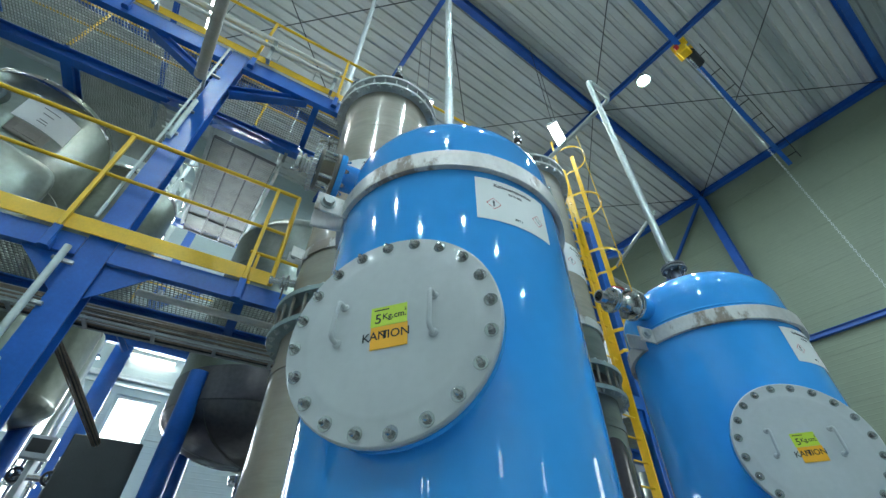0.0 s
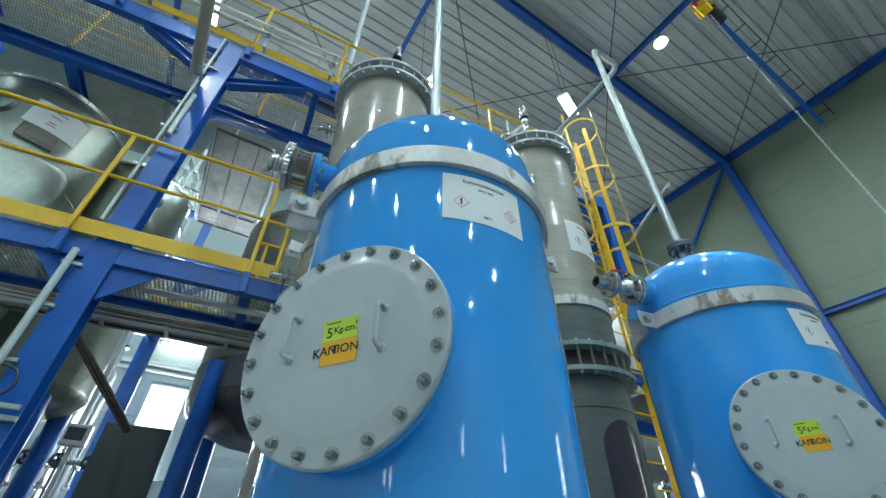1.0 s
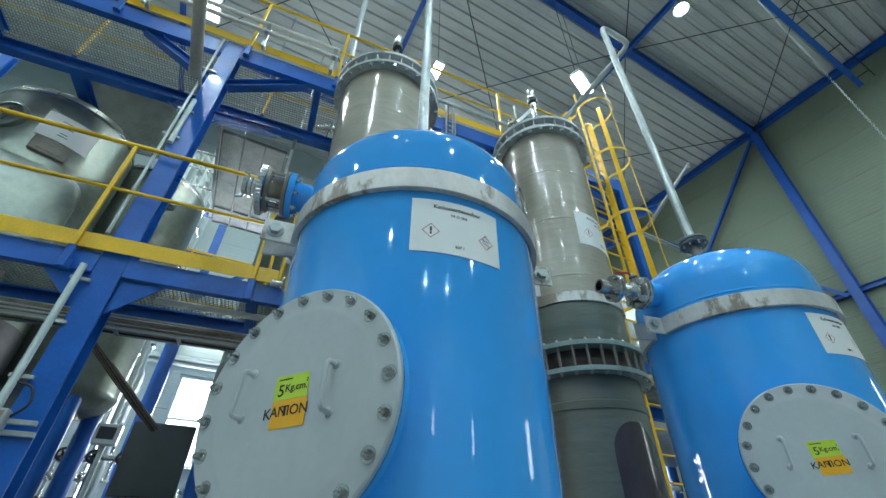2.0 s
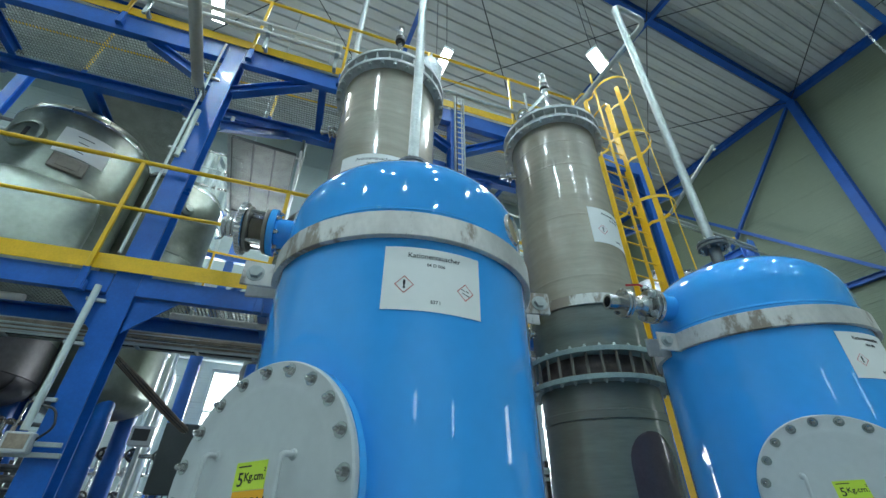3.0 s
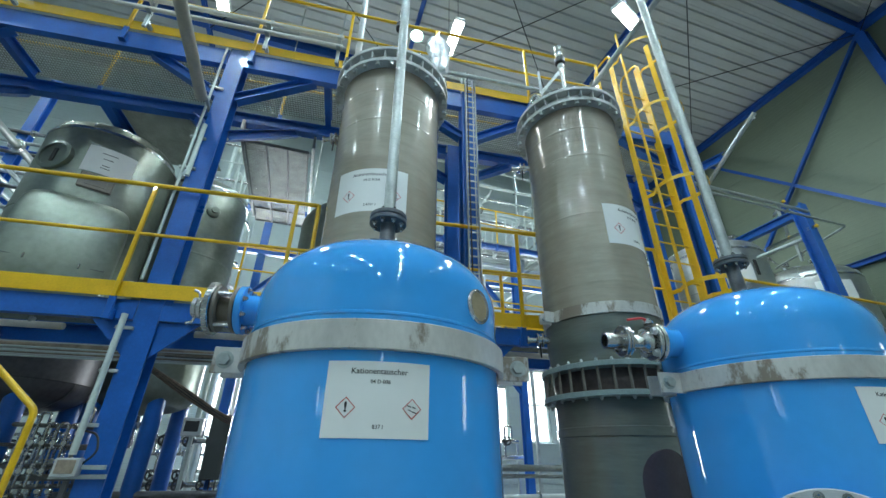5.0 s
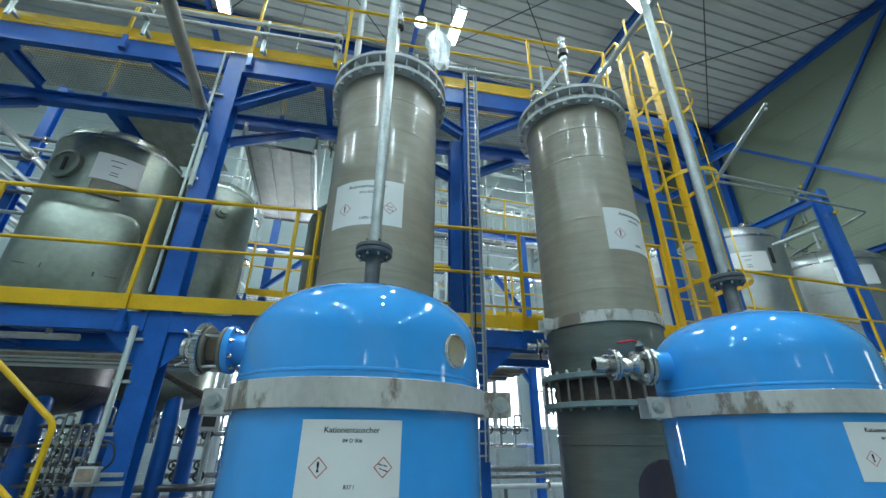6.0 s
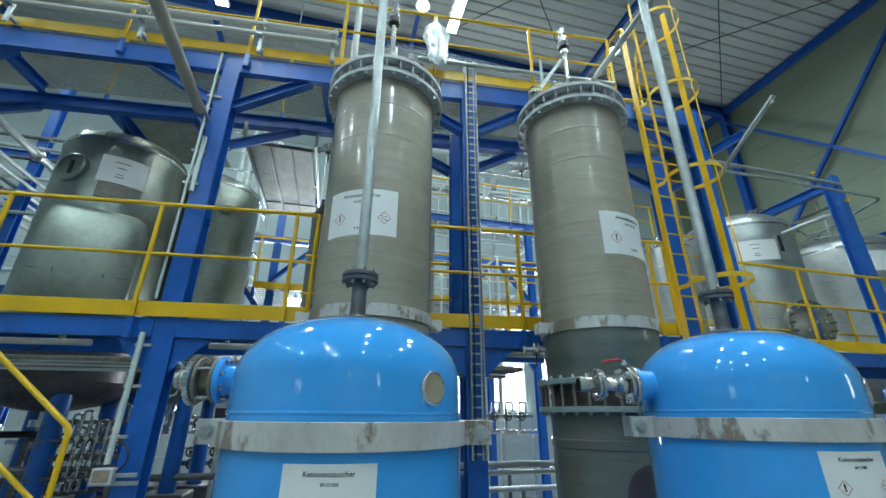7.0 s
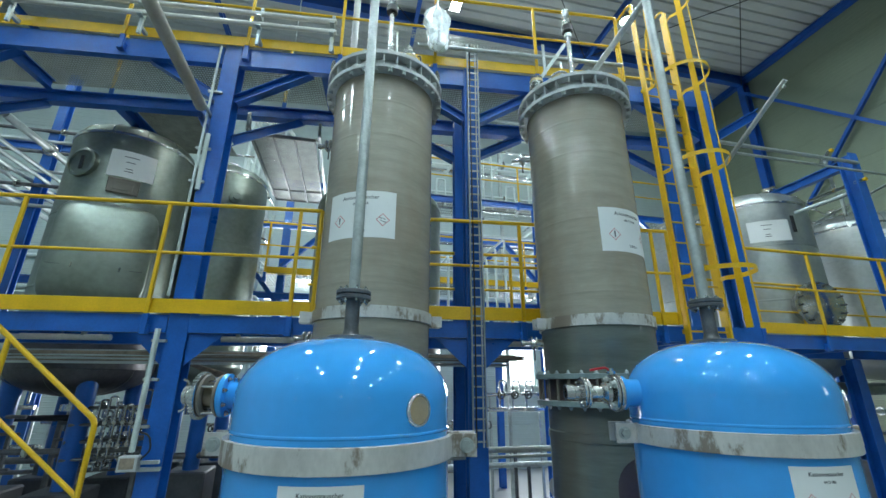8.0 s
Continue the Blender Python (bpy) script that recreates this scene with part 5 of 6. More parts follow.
def panel_lamp(x, y, z, turn=0, wide=0.19, long=0.60):
    r = thing("panel_lamp", "flat rectangular lit lamp hung on two rods", "lamp", (x, y, z), turn, "panel lamps")
    part("housing", Mesh().box((0, 0, 0.05), (wide + 0.03, long + 0.04, 0.08), 0.015), GALV, r)
    part("diffuser", Mesh().box((0, 0, 0.004), (wide, long, 0.012), 0.003), PANEL_ON, r, "glowing diffuser")
    for s in (-1, 1):
        part("rod", Mesh().rod((0, s * 0.25, 0.09), (0, s * 0.25, ZR - z + 0.02), 0.006, 6), DARK, r)
    li = bpy.data.lights.new("panel_light", "AREA")
    li.shape, li.size, li.size_y, li.energy, li.color = "RECTANGLE", wide, long, PANEL_W, (0.93, 1.0, 0.98)
    new("panel_light", li).matrix_basis = pose(x, y, z - 0.012, 0, 0, turn)


panel_lamp(4.51, 2.50, 8.65, -70, 0.20, 0.60)
panel_lamp(1.70, 3.68, 8.38, 0, 0.17, 0.68)
panel_lamp(-2.19, 4.39, 8.6)

solo("hoist_beam", Mesh().hbeam((4.0, -0.06, 11.5), (13.0, -0.06, 11.5), 0.22, 0.12), STEEL_BLUE, "blue steel hoist beam below the roof", "beam")
for x in (5.2, 7.15, 12.9):
    solo("beam_hanger", Mesh().box((x, -0.06, 11.88), (0.10, 0.10, 0.54), 0.004), STEEL_BLUE, "short blue hanger of the hoist beam", "hanger", "beam hangers")
ho = thing("chain_hoist", "yellow electric chain hoist on the blue beam", "hoist", (6.95, -0.06, 11.35))
part("trolley", Mesh().box((0.16, 0, 0.06), (0.05, 0.36, 0.30), 0.01).box((-0.16, 0, 0.06), (0.05, 0.36, 0.30), 0.01).box((0, 0.16, -0.10), (0.30, 0.04, 0.08), 0.01), YELLOW, ho, "yellow trolley plates")
part("motor", Mesh().rod((0.02, -0.05, -0.22), (0.48, -0.05, -0.22), 0.13, 20).box((0.2, -0.05, -0.10), (0.26, 0.2, 0.14), 0.01), DARK, ho, "black motor housing")
part("gear_case", Mesh().box((-0.12, 0.0, -0.22), (0.26, 0.24, 0.24), 0.03), YELLOW, ho, "yellow gear case")
part("end_cap", Mesh().rod((-0.34, 0.06, -0.12), (-0.25, 0.06, -0.12), 0.05, 14), RED, ho, "red end cap")
ch = Mesh()
for i in range(190):
    z = -0.28 - 0.045 * i
    x = 0.06
    lean = 0.0
    ch.tube([(x + (0.012 * math.cos(t) if i % 2 else 0), lean + (0 if i % 2 else 0.012 * math.cos(t)), z + 0.030 * math.sin(t)) for t in [2 * math.pi * q / 8 for q in range(8)]], 0.0036, 5, closed=True)
part("chain", ch, GALV, ho)
part("hook", Mesh().tube([(0.06, 0, -8.80), (0.06, 0, -8.95), (0.11, 0, -9.02), (0.08, 0, -9.10), (0.02, 0, -9.06)], 0.016, 8, bend=0.03), DARK, ho)
fs = Mesh().tube([(7.3, -0.38, 11.6), (13.2, -0.38, 11.6)], 0.012, 6)
for i in range(8):
    fs.box((7.6 + 0.75 * i, -0.25, 11.6), (0.02, 0.26, 0.02))
solo("festoon_rail", fs, DARK, "thin dark cable rail beside the hoist beam", "cable rail")

# ---- on the platform columns ----
cd = thing("conduit", "pale grey conduit tubes clipped to the blue column", "conduit", (-1.43, 3.175, 0), group="conduits")
part("tube", Mesh().tube([(0.02, 0, 3.1), (0.02, 0, 6.15)], 0.014, 12), PALE_PIPE, cd)
part("tube", Mesh().tube([(0.075, 0, 4.25), (0.075, 0, 4.93)], 0.024, 14), PALE_PIPE, cd)
for z in (4.35, 4.75, 5.5):
    part("clip", Mesh().box((0.05, 0.012, z), (0.15, 0.03, 0.028), 0.003), GALV, cd)
cd = thing("conduit", "pale grey conduit below the lower deck", "conduit", (-1.43, 3.175, 0), group="conduits")
part("tube", Mesh().tube([(0.0, -0.012, 1.72), (0.0, -0.012, 2.78)], 0.024, 16), PALE_PIPE, cd)
for z in (1.92, 2.32, 2.67):
    part("clip", Mesh().box((0.02, 0.014, z), (0.13, 0.03, 0.026), 0.003), GALV, cd)
jb = thing("junction_box", "small pale junction box on a steel bracket", "junction box", (-1.41, 3.11, 1.64))
part("bracket", Mesh().box((0.06, 0.06, -0.06), (0.34, 0.04, 0.03), 0.003).box((0.14, 0.03, 0.0), (0.16, 0.03, 0.03), 0.003), GALV, jb)
part("body", Mesh().box((0, 0, 0), (0.15, 0.09, 0.12), 0.008), COVER, jb)
part("face", Mesh().box((0, -0.047, 0.004), (0.11, 0.006, 0.085), 0.002), RUST, jb, "brown faded face plate")
part("cable", Mesh().tube([(0.07, 0.02, 0.02), (0.15, -0.01, 0.10), (0.10, 0.03, 0.22), (0.0, 0.06, 0.24)], 0.008, 8, bend=0.05), DARK, jb)


def cable_ladder(name, x, y, z0, z1, w, label, cables=4):
    r = thing(name, label, "cable tray", (x, y, z0))
    h = z1 - z0
    for s in (-1, 1):
        part("side_rail", Mesh().box((s * w / 2, 0, h / 2), (0.012, 0.045, h), 0.002), GALV, r)
    g = Mesh().box((0, 0, 0), (w, 0.012, 0.016)).data("rung", GALV)
    for i in range(int(h / 0.10)):
        part("rung", g, None, r, m=pose(0, 0.012, 0.05 + 0.10 * i))
    for i in range(cables):
        cx = -w / 2 + 0.03 + (w - 0.06) * i / max(1, cables - 1)
        part("cable", Mesh().tube([(cx, 0.0, 0), (cx + 0.006, -0.004, h * 0.3), (cx - 0.004, 0, h * 0.7), (cx, 0, h)], 0.008, 6), (DARK, COVER, PALE_PIPE)[i % 3], r)
    return r


cl = cable_ladder("cable_ladder", COLS[2], 3.12, 1.72, 6.5, 0.13, "narrow galvanised cable ladder on the blue column", 2)
cl.matrix_basis = DECK @ cl.matrix_basis

# ---- below and behind the lower deck ----
for x0, x1 in ((-4.1, -2.0), (-0.95, 0.35), (1.9, 3.05)):
    r = thing("tube_lamp", "unlit pale tube lamp under the deck edge", "lamp", (x0, 3.46, 2.72), group="tube lamps under the deck")
    r.matrix_basis = DECK @ r.matrix_basis
    part("tube", Mesh().tube([(0, 0, 0), (x1 - x0, 0, 0)], 0.030, 14), TUBE, r)
    for s in (0.12, 0.5, 0.88):
        part("clip", Mesh().box(((x1 - x0) * s, 0, 0.03), (0.03, 0.05, 0.07), 0.003), GALV, r)
rng = random.Random(5)
cb = thing("cable_tray", "tray of brown stained cables under the deck", "cable tray", (-7.0, 3.80, 2.56))
cb.matrix_basis = DECK @ cb.matrix_basis
part("tray", Mesh().box((4.6, -0.17, 0.02), (9.2, 0.006, 0.07)).box((4.6, 0.17, 0.02), (9.2, 0.006, 0.07)), GALV, cb)
for i in range(16):
    y0 = -0.165 + 0.33 * (i % 8) / 7 * 0.96
    z0 = 0.008 + 0.018 * (i // 8)
    pts = [(0.1 + 1.15 * j, y0 * 1.04 - (0.03 if i < 5 else 0) + rng.uniform(-0.012, 0.012), z0 + rng.uniform(-0.004, 0.01)) for j in range(9)]
    part("cable", Mesh().tube(pts, rng.uniform(0.008, 0.013), 6, bend=0.1), (RUST, COVER, RUST, DARK)[i % 4], cb)
for i in range(9):
    z0 = -0.03 - 0.012 * i
    part("cable", Mesh().tube([(0.1 + 1.5 * j, -0.19 + rng.uniform(-0.02, 0.02), z0 + 0.05 + rng.uniform(-0.006, 0.006)) for j in range(7)], 0.008, 6, bend=0.1), (RUST, COVER, PALE_PIPE)[i % 3], cb)
# a hanging cable bundle that swings over to the cabinet
tr = Mesh().box((0, 0, 0), (0.03, 0.34, 0.012)).data("rung", GALV)
for i in range(18):
    part("rung", tr, None, cb, m=pose(0.25 + 0.5 * i, 0, -0.012))
hb = thing("cable_bundle", "thick dark brown cable bundle sagging from the deck", "cable bundle", (-1.44, 3.92, 2.62))
for i in range(18):
    o = ((0.02 + 0.018 * (i % 2)) * math.cos(i * 0.7), (0.02 + 0.018 * (i % 2)) * math.sin(i * 0.7))
    part("cable", Mesh().tube([(o[0], -0.12 + o[1], 0.0), (0.02 + o[0], 0.05 + o[1], -0.10), (0.25 + o[0], 0.7, -0.24 + o[1]), (0.48 + o[0], 1.5, -0.38 + o[1]), (0.62 + o[0], 2.15, -0.44 + o[1])], 0.008, 6, bend=0.2), (DARK, RUST)[i % 2], hb)

# grating walkway strips behind the upper deck
wk = thing("mesh_walkway", "grey steel mesh walkway of three strips", "walkway", (-1.18, 4.15, 5.60))
for i in range(3):
    x0, x1 = 0.283 * i, 0.283 * i + 0.272
    f = Mesh()
    for a in (x0, x1):
        f.box((a, 1.1, 0), (0.012, 2.2, 0.05))
    for yy in (0.0, 2.2):
        f.box(((x0 + x1) / 2, yy, 0), (x1 - x0, 0.012, 0.05))
    part("frame", f, IRON, wk)
    g = Mesh()
    for q in range(61):
        g.box(((x0 + x1) / 2, 0.02 + 0.0358 * q, 0), (x1 - x0 - 0.014, 0.023, 0.004))
    for q in range(1, 8):
        g.box((x0 + (x1 - x0) * q / 8, 1.1, 0.0), (0.006, 2.18, 0.007))
    tagged(part("mesh", g, WALKWAY, wk), kind="stuff")
    part("crossbar", Mesh().box(((x0 + x1) / 2, 1.75, -0.014), (x1 - x0 - 0.02, 0.014, 0.02)), IRON, wk)
for y in (0.1, 1.1, 2.1):
    part("support", Mesh().box((0.42, y, 0.06), (0.95, 0.05, 0.06), 0.004), GALV, wk)
for x in (0.9, -0.05):
    part("hanger", Mesh().box((x, -0.06, 0.13), (0.04, 0.10, 0.26), 0.003), GALV, wk)
    part("hanger", Mesh().rod((x, 2.1, 0.04), (x, 2.1, 6.95), 0.012, 8), GALV, wk)
    part("edge_rail", Mesh().box((x, 1.03, 0.06), (0.04, 2.28, 0.06), 0.003), GALV, wk)

# ---- galvanised pipes along the upper deck edge ----
for z, y in ((6.37, 3.0), (6.50, 2.97)):
    r = thing("pipe_run", "pale pipe running along the upper deck edge", "pipe", (-7.4, y, z), group="pipes along the upper deck")
    r.matrix_basis = DECK @ r.matrix_basis
    part("pipe", Mesh().tube([(0, 0, 0), (7.35, 0, 0)], 0.030, 14), TUBE, r)
for x in (-5.0, -3.6, -2.25, -0.95, -0.1):
    r = thing("pipe_bracket", "galvanised bracket carrying two pipes", "bracket", (x, 3.05, 6.17), group="pipe brackets")
    r.matrix_basis = DECK @ r.matrix_basis
    part("arm", Mesh().box((0, -0.02, 0.2), (0.04, 0.03, 0.55), 0.003).box((0, 0.05, 0.03), (0.04, 0.14, 0.04)).box((0, -0.055, 0.15), (0.05, 0.10, 0.02)).box((0, -0.055, 0.28), (0.05, 0.14, 0.02)), GALV, r)
r = thing("pipe_run", "pale pipe on top of the upper deck kick board", "pipe", (0.95, 3.07, 6.38), group="pipes along the upper deck")
r.matrix_basis = DECK @ r.matrix_basis
part("pipe", Mesh().tube([(0, 0, 0), (2.75, 0, 0)], 0.028, 14), GALV, r)
r = thing("standing_pipe", "dark grey standing pipe behind the brown column", "pipe", (0.12, 3.30, 6.155))
part("pipe", Mesh().tube([(0, 0, 0), (0, 0, 6.0)], 0.045, 14), COVER, r)
# limp white bag tied to the upper rail
bg = Mesh()
bp = [(0.0, 0.86), (0.010, 0.85), (0.012, 0.80), (0.03, 0.74), (0.10, 0.66), (0.155, 0.56), (0.16, 0.47), (0.13, 0.36), (0.115, 0.25), (0.12, 0.14), (0.10, 0.05), (0.05, 0.01), (0.0, 0.0)]
bp = [p for a, b in zip(bp, bp[1:]) for p in (a, ((a[0] + b[0]) / 2, (a[1] + b[1]) / 2))] + bp[-1:]
bg.lathe(bp, 40)
folds = [1.0 + 0.16 * math.sin(5 * math.atan2(v[1], v[0]) + 3 * v[2]) + 0.07 * math.sin(11 * math.atan2(v[1], v[0]) - 7 * v[2]) for v in bg.v]
bg.v = [tuple(Vector((v[0] * f - 0.10 * max(0.0, v[2] - 0.35) * (0.86 - v[2]) * 4, v[1] * f * 0.5, v[2])) + 0.02 * noise.noise_vector(Vector(v) * 14) * min(1.0, (0.86 - v[2]) * 4)) for v, f in zip(bg.v, folds)]
solo("plastic_bag", bg, BAG, "limp white plastic bag tied to the upper rail", "bag", m=DECK @ pose(1.20, 2.99, 6.22))
# wire cable tray above the upper deck
ct = thing("wire_cable_tray", "galvanised wire cable tray above the upper deck", "cable tray", (0.55, 3.36, 7.08))
for k in range(4):
    part("long_wire", Mesh().tube([(0, 0.03 * k, 0), (3.0, 0.03 * k, 0)], 0.004, 6), GALV, ct)
    if k in (0, 3):
        part("long_wire", Mesh().tube([(0, 0.03 * k, 0.05), (3.0, 0.03 * k, 0.05)], 0.004, 6), GALV, ct)
rib = Mesh().tube([(0, 0, 0.05), (0, 0, 0), (0, 0.09, 0), (0, 0.09, 0.05)], 0.003, 5).data("rib_wire", GALV)
for k in range(60):
    part("rib_wire", rib, None, ct, m=pose(0.02 + 0.05 * k, 0, 0))
for x in (0.15, 1.18, 2.7):
    part("support", Mesh().box((x, 0.045, -0.45), (0.03, 0.03, 0.89), 0.003), GALV, ct)

# ---- stair rail at the lower left ----
sr = thing("stair_rail", "yellow sloping handrail of a steel stair", "handrail", (-1.66, 2.95, 0))
part("top_rail", Mesh().tube([(-1.45, 0, 3.22), (0, 0, 1.99), (-0.0, 0, 0.0)], 0.0215, 14, bend=0.05), YELLOW, sr)
part("middle_rail", Mesh().tube([(-1.45, 0, 2.66), (-0.01, 0, 1.44)], 0.0185, 12), YELLOW, sr)
part("post", Mesh().tube([(-0.78, 0, 0.7), (-0.78, 0, 2.64)], 0.0215, 12), YELLOW, sr)
part("stringer", Mesh().plate([(0.25, 0.0), (0.42, 0.0), (-1.45, 1.85), (-1.45, 1.65)], (0, 0.03, 0), (1, 0, 0), (0, 0, 1), -0.012), STEEL_BLUE, sr, "blue stair stringer")

# ---- machinery behind ----
def handwheel(r, ro, mat):
    m = Mesh().tube([(r * math.cos(2 * math.pi * i / 20), r * math.sin(2 * math.pi * i / 20), 0) for i in range(20)], ro, 8, closed=True)
    for a in (0, 120, 240):
        m.rod((0, 0, 0), (r * math.cos(radians(a)), r * math.sin(radians(a)), 0), ro * 0.7, 6)
    return m.rod((0, 0, -0.02), (0, 0, 0.012), ro * 1.6, 8).data("handwheel", mat)


WHEEL = handwheel(0.072, 0.016, DARK)


def manifold(x, y, z, n, pitch, label, low=-0.7, low_wheels=True):
    r = thing("valve_manifold", label, "pipework", (x, y, 0), group="valve manifolds")
    L = pitch * (n - 1)
    part("header", Mesh().tube([(-0.3, 0, z), (L + 0.3, 0, z)], 0.035, 14), STAINLESS, r)
    part("header", Mesh().tube([(-0.3, 0.05, z + low), (L + 0.5, 0.05, z + low)], 0.045, 14), STAINLESS, r)
    for i in range(n):
        bx = i * pitch
        b = part("branch", Mesh().tube([(bx, 0, z), (bx, 0, z + 0.28), (bx + pitch * 0.5, 0, z + 0.28), (bx + pitch * 0.5, 0, z + 0.05)], 0.022, 12, bend=0.05).tube([(bx, 0, z), (bx, 0.02, z + low)], 0.022, 12), STAINLESS, r)
        part("valve_body", Mesh().lathe([(0.022, -0.09), (0.05, -0.085), (0.05, -0.07), (0.035, -0.06), (0.045, 0), (0.035, 0.06), (0.05, 0.07), (0.05, 0.085), (0.022, 0.09)], 18, pose(bx, 0, z + 0.0)).rod((bx, -0.03, z), (bx, -0.10, z), 0.012, 8), STAINLESS, b)
        part("handwheel", WHEEL, None, b, m=pose(bx, -0.11, z, 90))
        if low_wheels:
            part("handwheel", WHEEL, None, b, m=pose(bx, -0.07, z + low, 90))
    for s in (-0.2, L + 0.3):
        part("stand", Mesh().box((s, 0.03, (z + low) / 2 - 0.03), (0.05, 0.05, z + low - 0.08), 0.003), GALV, r)
        part("stand", Mesh().box((s, 0.05, z + low / 2), (0.04, 0.03, -low), 0.003), GALV, r)
    return r


manifold(3.57, 7.57, 2.08, 3, 0.305, "steel valve manifold with black handwheels", -0.3, False)
manifold(-1.8, 7.2, 1.95, 4, 0.33, "steel valve manifold with black handwheels", -0.6)
manifold(-3.95, 6.9, 1.7, 4, 0.34, "steel valve manifold beside the vessels", -0.6)
manifold(-5.95, 7.2, 1.9, 4, 0.36, "steel valve manifold with black handwheels", -0.6)
manifold(6.6, 7.3, 2.0, 4, 0.36, "steel valve manifold with black handwheels", -0.6)


def pump(x, y, turn, label):
    r = thing("pump", label, "pump", (x, y, 0), turn, "pumps")
    part("base", Mesh().box((0, 0, 0.2), (1.1, 0.5, 0.40), 0.02), CONCRETE, r, "concrete block")
    part("frame", Mesh().box((0, 0, 0.43), (0.95, 0.34, 0.06), 0.006), STEEL_BLUE, r)
    part("motor", Mesh().rod((-0.42, 0, 0.64), (0.06, 0, 0.64), 0.15, 24).box((-0.2, 0, 0.83), (0.16, 0.14, 0.09), 0.01), COVER, r)
    part("casing", Mesh().rod((0.14, 0, 0.66), (0.32, 0, 0.66), 0.19, 28).rod((0.06, 0, 0.64), (0.14, 0, 0.64), 0.07, 16), STAINLESS, r)
    part("suction", Mesh().tube([(0.32, 0, 0.66), (0.62, 0, 0.66), (0.62, 0, 1.3)], 0.06, 16, bend=0.12).lathe(flange_ring(0.05, 0.11, 1.0, 1.03), 24, pose(0.62, 0, 0)), STAINLESS, r)
    part("outlet", Mesh().tube([(0.23, 0, 0.8), (0.23, 0, 1.7)], 0.045, 16).lathe(flange_ring(0.04, 0.095, 1.1, 1.13), 24, pose(0.23, 0, 0)).lathe(flange_ring(0.04, 0.095, 1.135, 1.165), 24, pose(0.23, 0, 0)), STAINLESS, r)


pump(-0.3, 7.9, 95, "grey motor pump on a concrete block")
pump(4.3, 6.0, 10, "grey motor pump on a concrete block")
pump(-4.9, 5.6, 80, "grey motor pump on a concrete block")
# control cabinet and operator panel
cc = thing("control_cabinet", "dark grey flat control cabinet on a stand", "cabinet", (-0.71, 6.30, 0))
part("body", Mesh().box((0, 0, 1.86), (0.70, 0.26, 0.82), 0.012), material("dark grey cabinet", (0.055, 0.065, 0.065), 0.45, var=0.12, scale=3), cc)
for s in (-1, 1):
    part("stand", Mesh().box((s * 0.25, 0.05, 0.73), (0.06, 0.06, 1.46), 0.004), STEEL_BLUE, cc)
for i in range(7):
    part("cable", Mesh().tube([(-0.22 + 0.07 * i, 0, 1.45), (-0.20 + 0.07 * i, -0.03, 0.9), (-0.15 + 0.05 * i, 0.02, 0.5), (-0.1 + 0.04 * i, 0.02, 0.02)], 0.010, 6, bend=0.1), DARK, cc)
op = thing("operator_panel", "grey operator panel with a dark screen", "control panel", (-1.3, 6.3, 0))
part("stand", Mesh().box((0, 0.05, 0.99), (0.05, 0.05, 1.98), 0.004), GALV, op)
part("housing", Mesh().box((0, 0, 2.1), (0.26, 0.12, 0.24), 0.012), COVER, op)
part("screen", Mesh().box((-0.01, -0.062, 2.11), (0.18, 0.006, 0.14), 0.002), DARK, op)
# low galvanised pipe rail between the columns
gp = thing("pipe_rail", "low galvanised pipe rail on two posts", "rail", (1.0, 3.17, 0))
part("rail", Mesh().tube([(0, 0, 1.65), (1.85, 0, 1.65)], 0.030, 14), GALV, gp)
part("rail", Mesh().tube([(0, 0.03, 1.58), (1.85, 0.03, 1.58)], 0.018, 10), GALV, gp)
for x in (0.1, 1.72):
    part("post", Mesh().box((x, 0.05, 0.87), (0.05, 0.05, 1.74), 0.004), DARK, gp)

# grey transmitter standing on a low pipe
tm = thing("transmitter", "grey round transmitter on a short stem above a pipe", "instrument", (2.84, 6.4, 1.21))
part("stem", Mesh().rod((0, 0, 0), (0, 0, 0.30), 0.016, 12).lathe(flange_ring(0.01, 0.045, 0.10, 0.125), 20), STAINLESS, tm)
part("housing", Mesh().rod((-0.07, -0.02, 0.38), (0.07, 0.02, 0.38), 0.065, 24).lathe([(0.03, 0.28), (0.04, 0.31), (0.04, 0.34)], 18), COVER, tm)
part("cap", Mesh().rod((0.07, 0.02, 0.38), (0.10, 0.03, 0.38), 0.07, 24).rod((-0.10, -0.03, 0.38), (-0.07, -0.02, 0.38), 0.07, 24), IRON, tm)
part("cable", Mesh().tube([(0, 0.03, 0.44), (-0.02, 0.05, 0.52), (-0.16, 0.06, 0.5), (-0.2, 0.06, 0.1), (-0.2, 0.05, -1.2)], 0.008, 6, bend=0.06), DARK, tm)

# ---- pipework behind the platform ----
def pipe_thing(pts, r, mat, label, bend=0.1, flanges=(), group="background pipes"):
    t = thing("pipe", label, "pipe", tuple(pts[0]), group=group)
    o = Vector(pts[0])
    part("pipe", Mesh().tube([Vector(p) - o for p in pts], r, 14, bend=bend), mat, t)
    for p, d in flanges:
        fr = toward(Vector(p) - o, d)
        part("flange", Mesh().lathe(flange_ring(r * 0.9, r * 2.0, -0.022, -0.002), 20, fr).lathe(flange_ring(r * 0.9, r * 2.0, 0.002, 0.022), 20, fr), STAINLESS, t)
    return t


for i in range(6):
    x = -2.2 + 0.135 * i + rng.uniform(-0.02, 0.02)
    y = 7.7 + 0.12 * (i % 3)
    top = rng.uniform(7.7, 8.6)
    pipe_thing([(x, y, 3.4), (x, y, top), (x + 0.25, y + 0.9, top)], rng.uniform(0.034, 0.052), PALE_PIPE, "pale upright process pipe", flanges=[((x, y, 3.6 + 0.2 * (i % 4)), (0, 0, 1))])
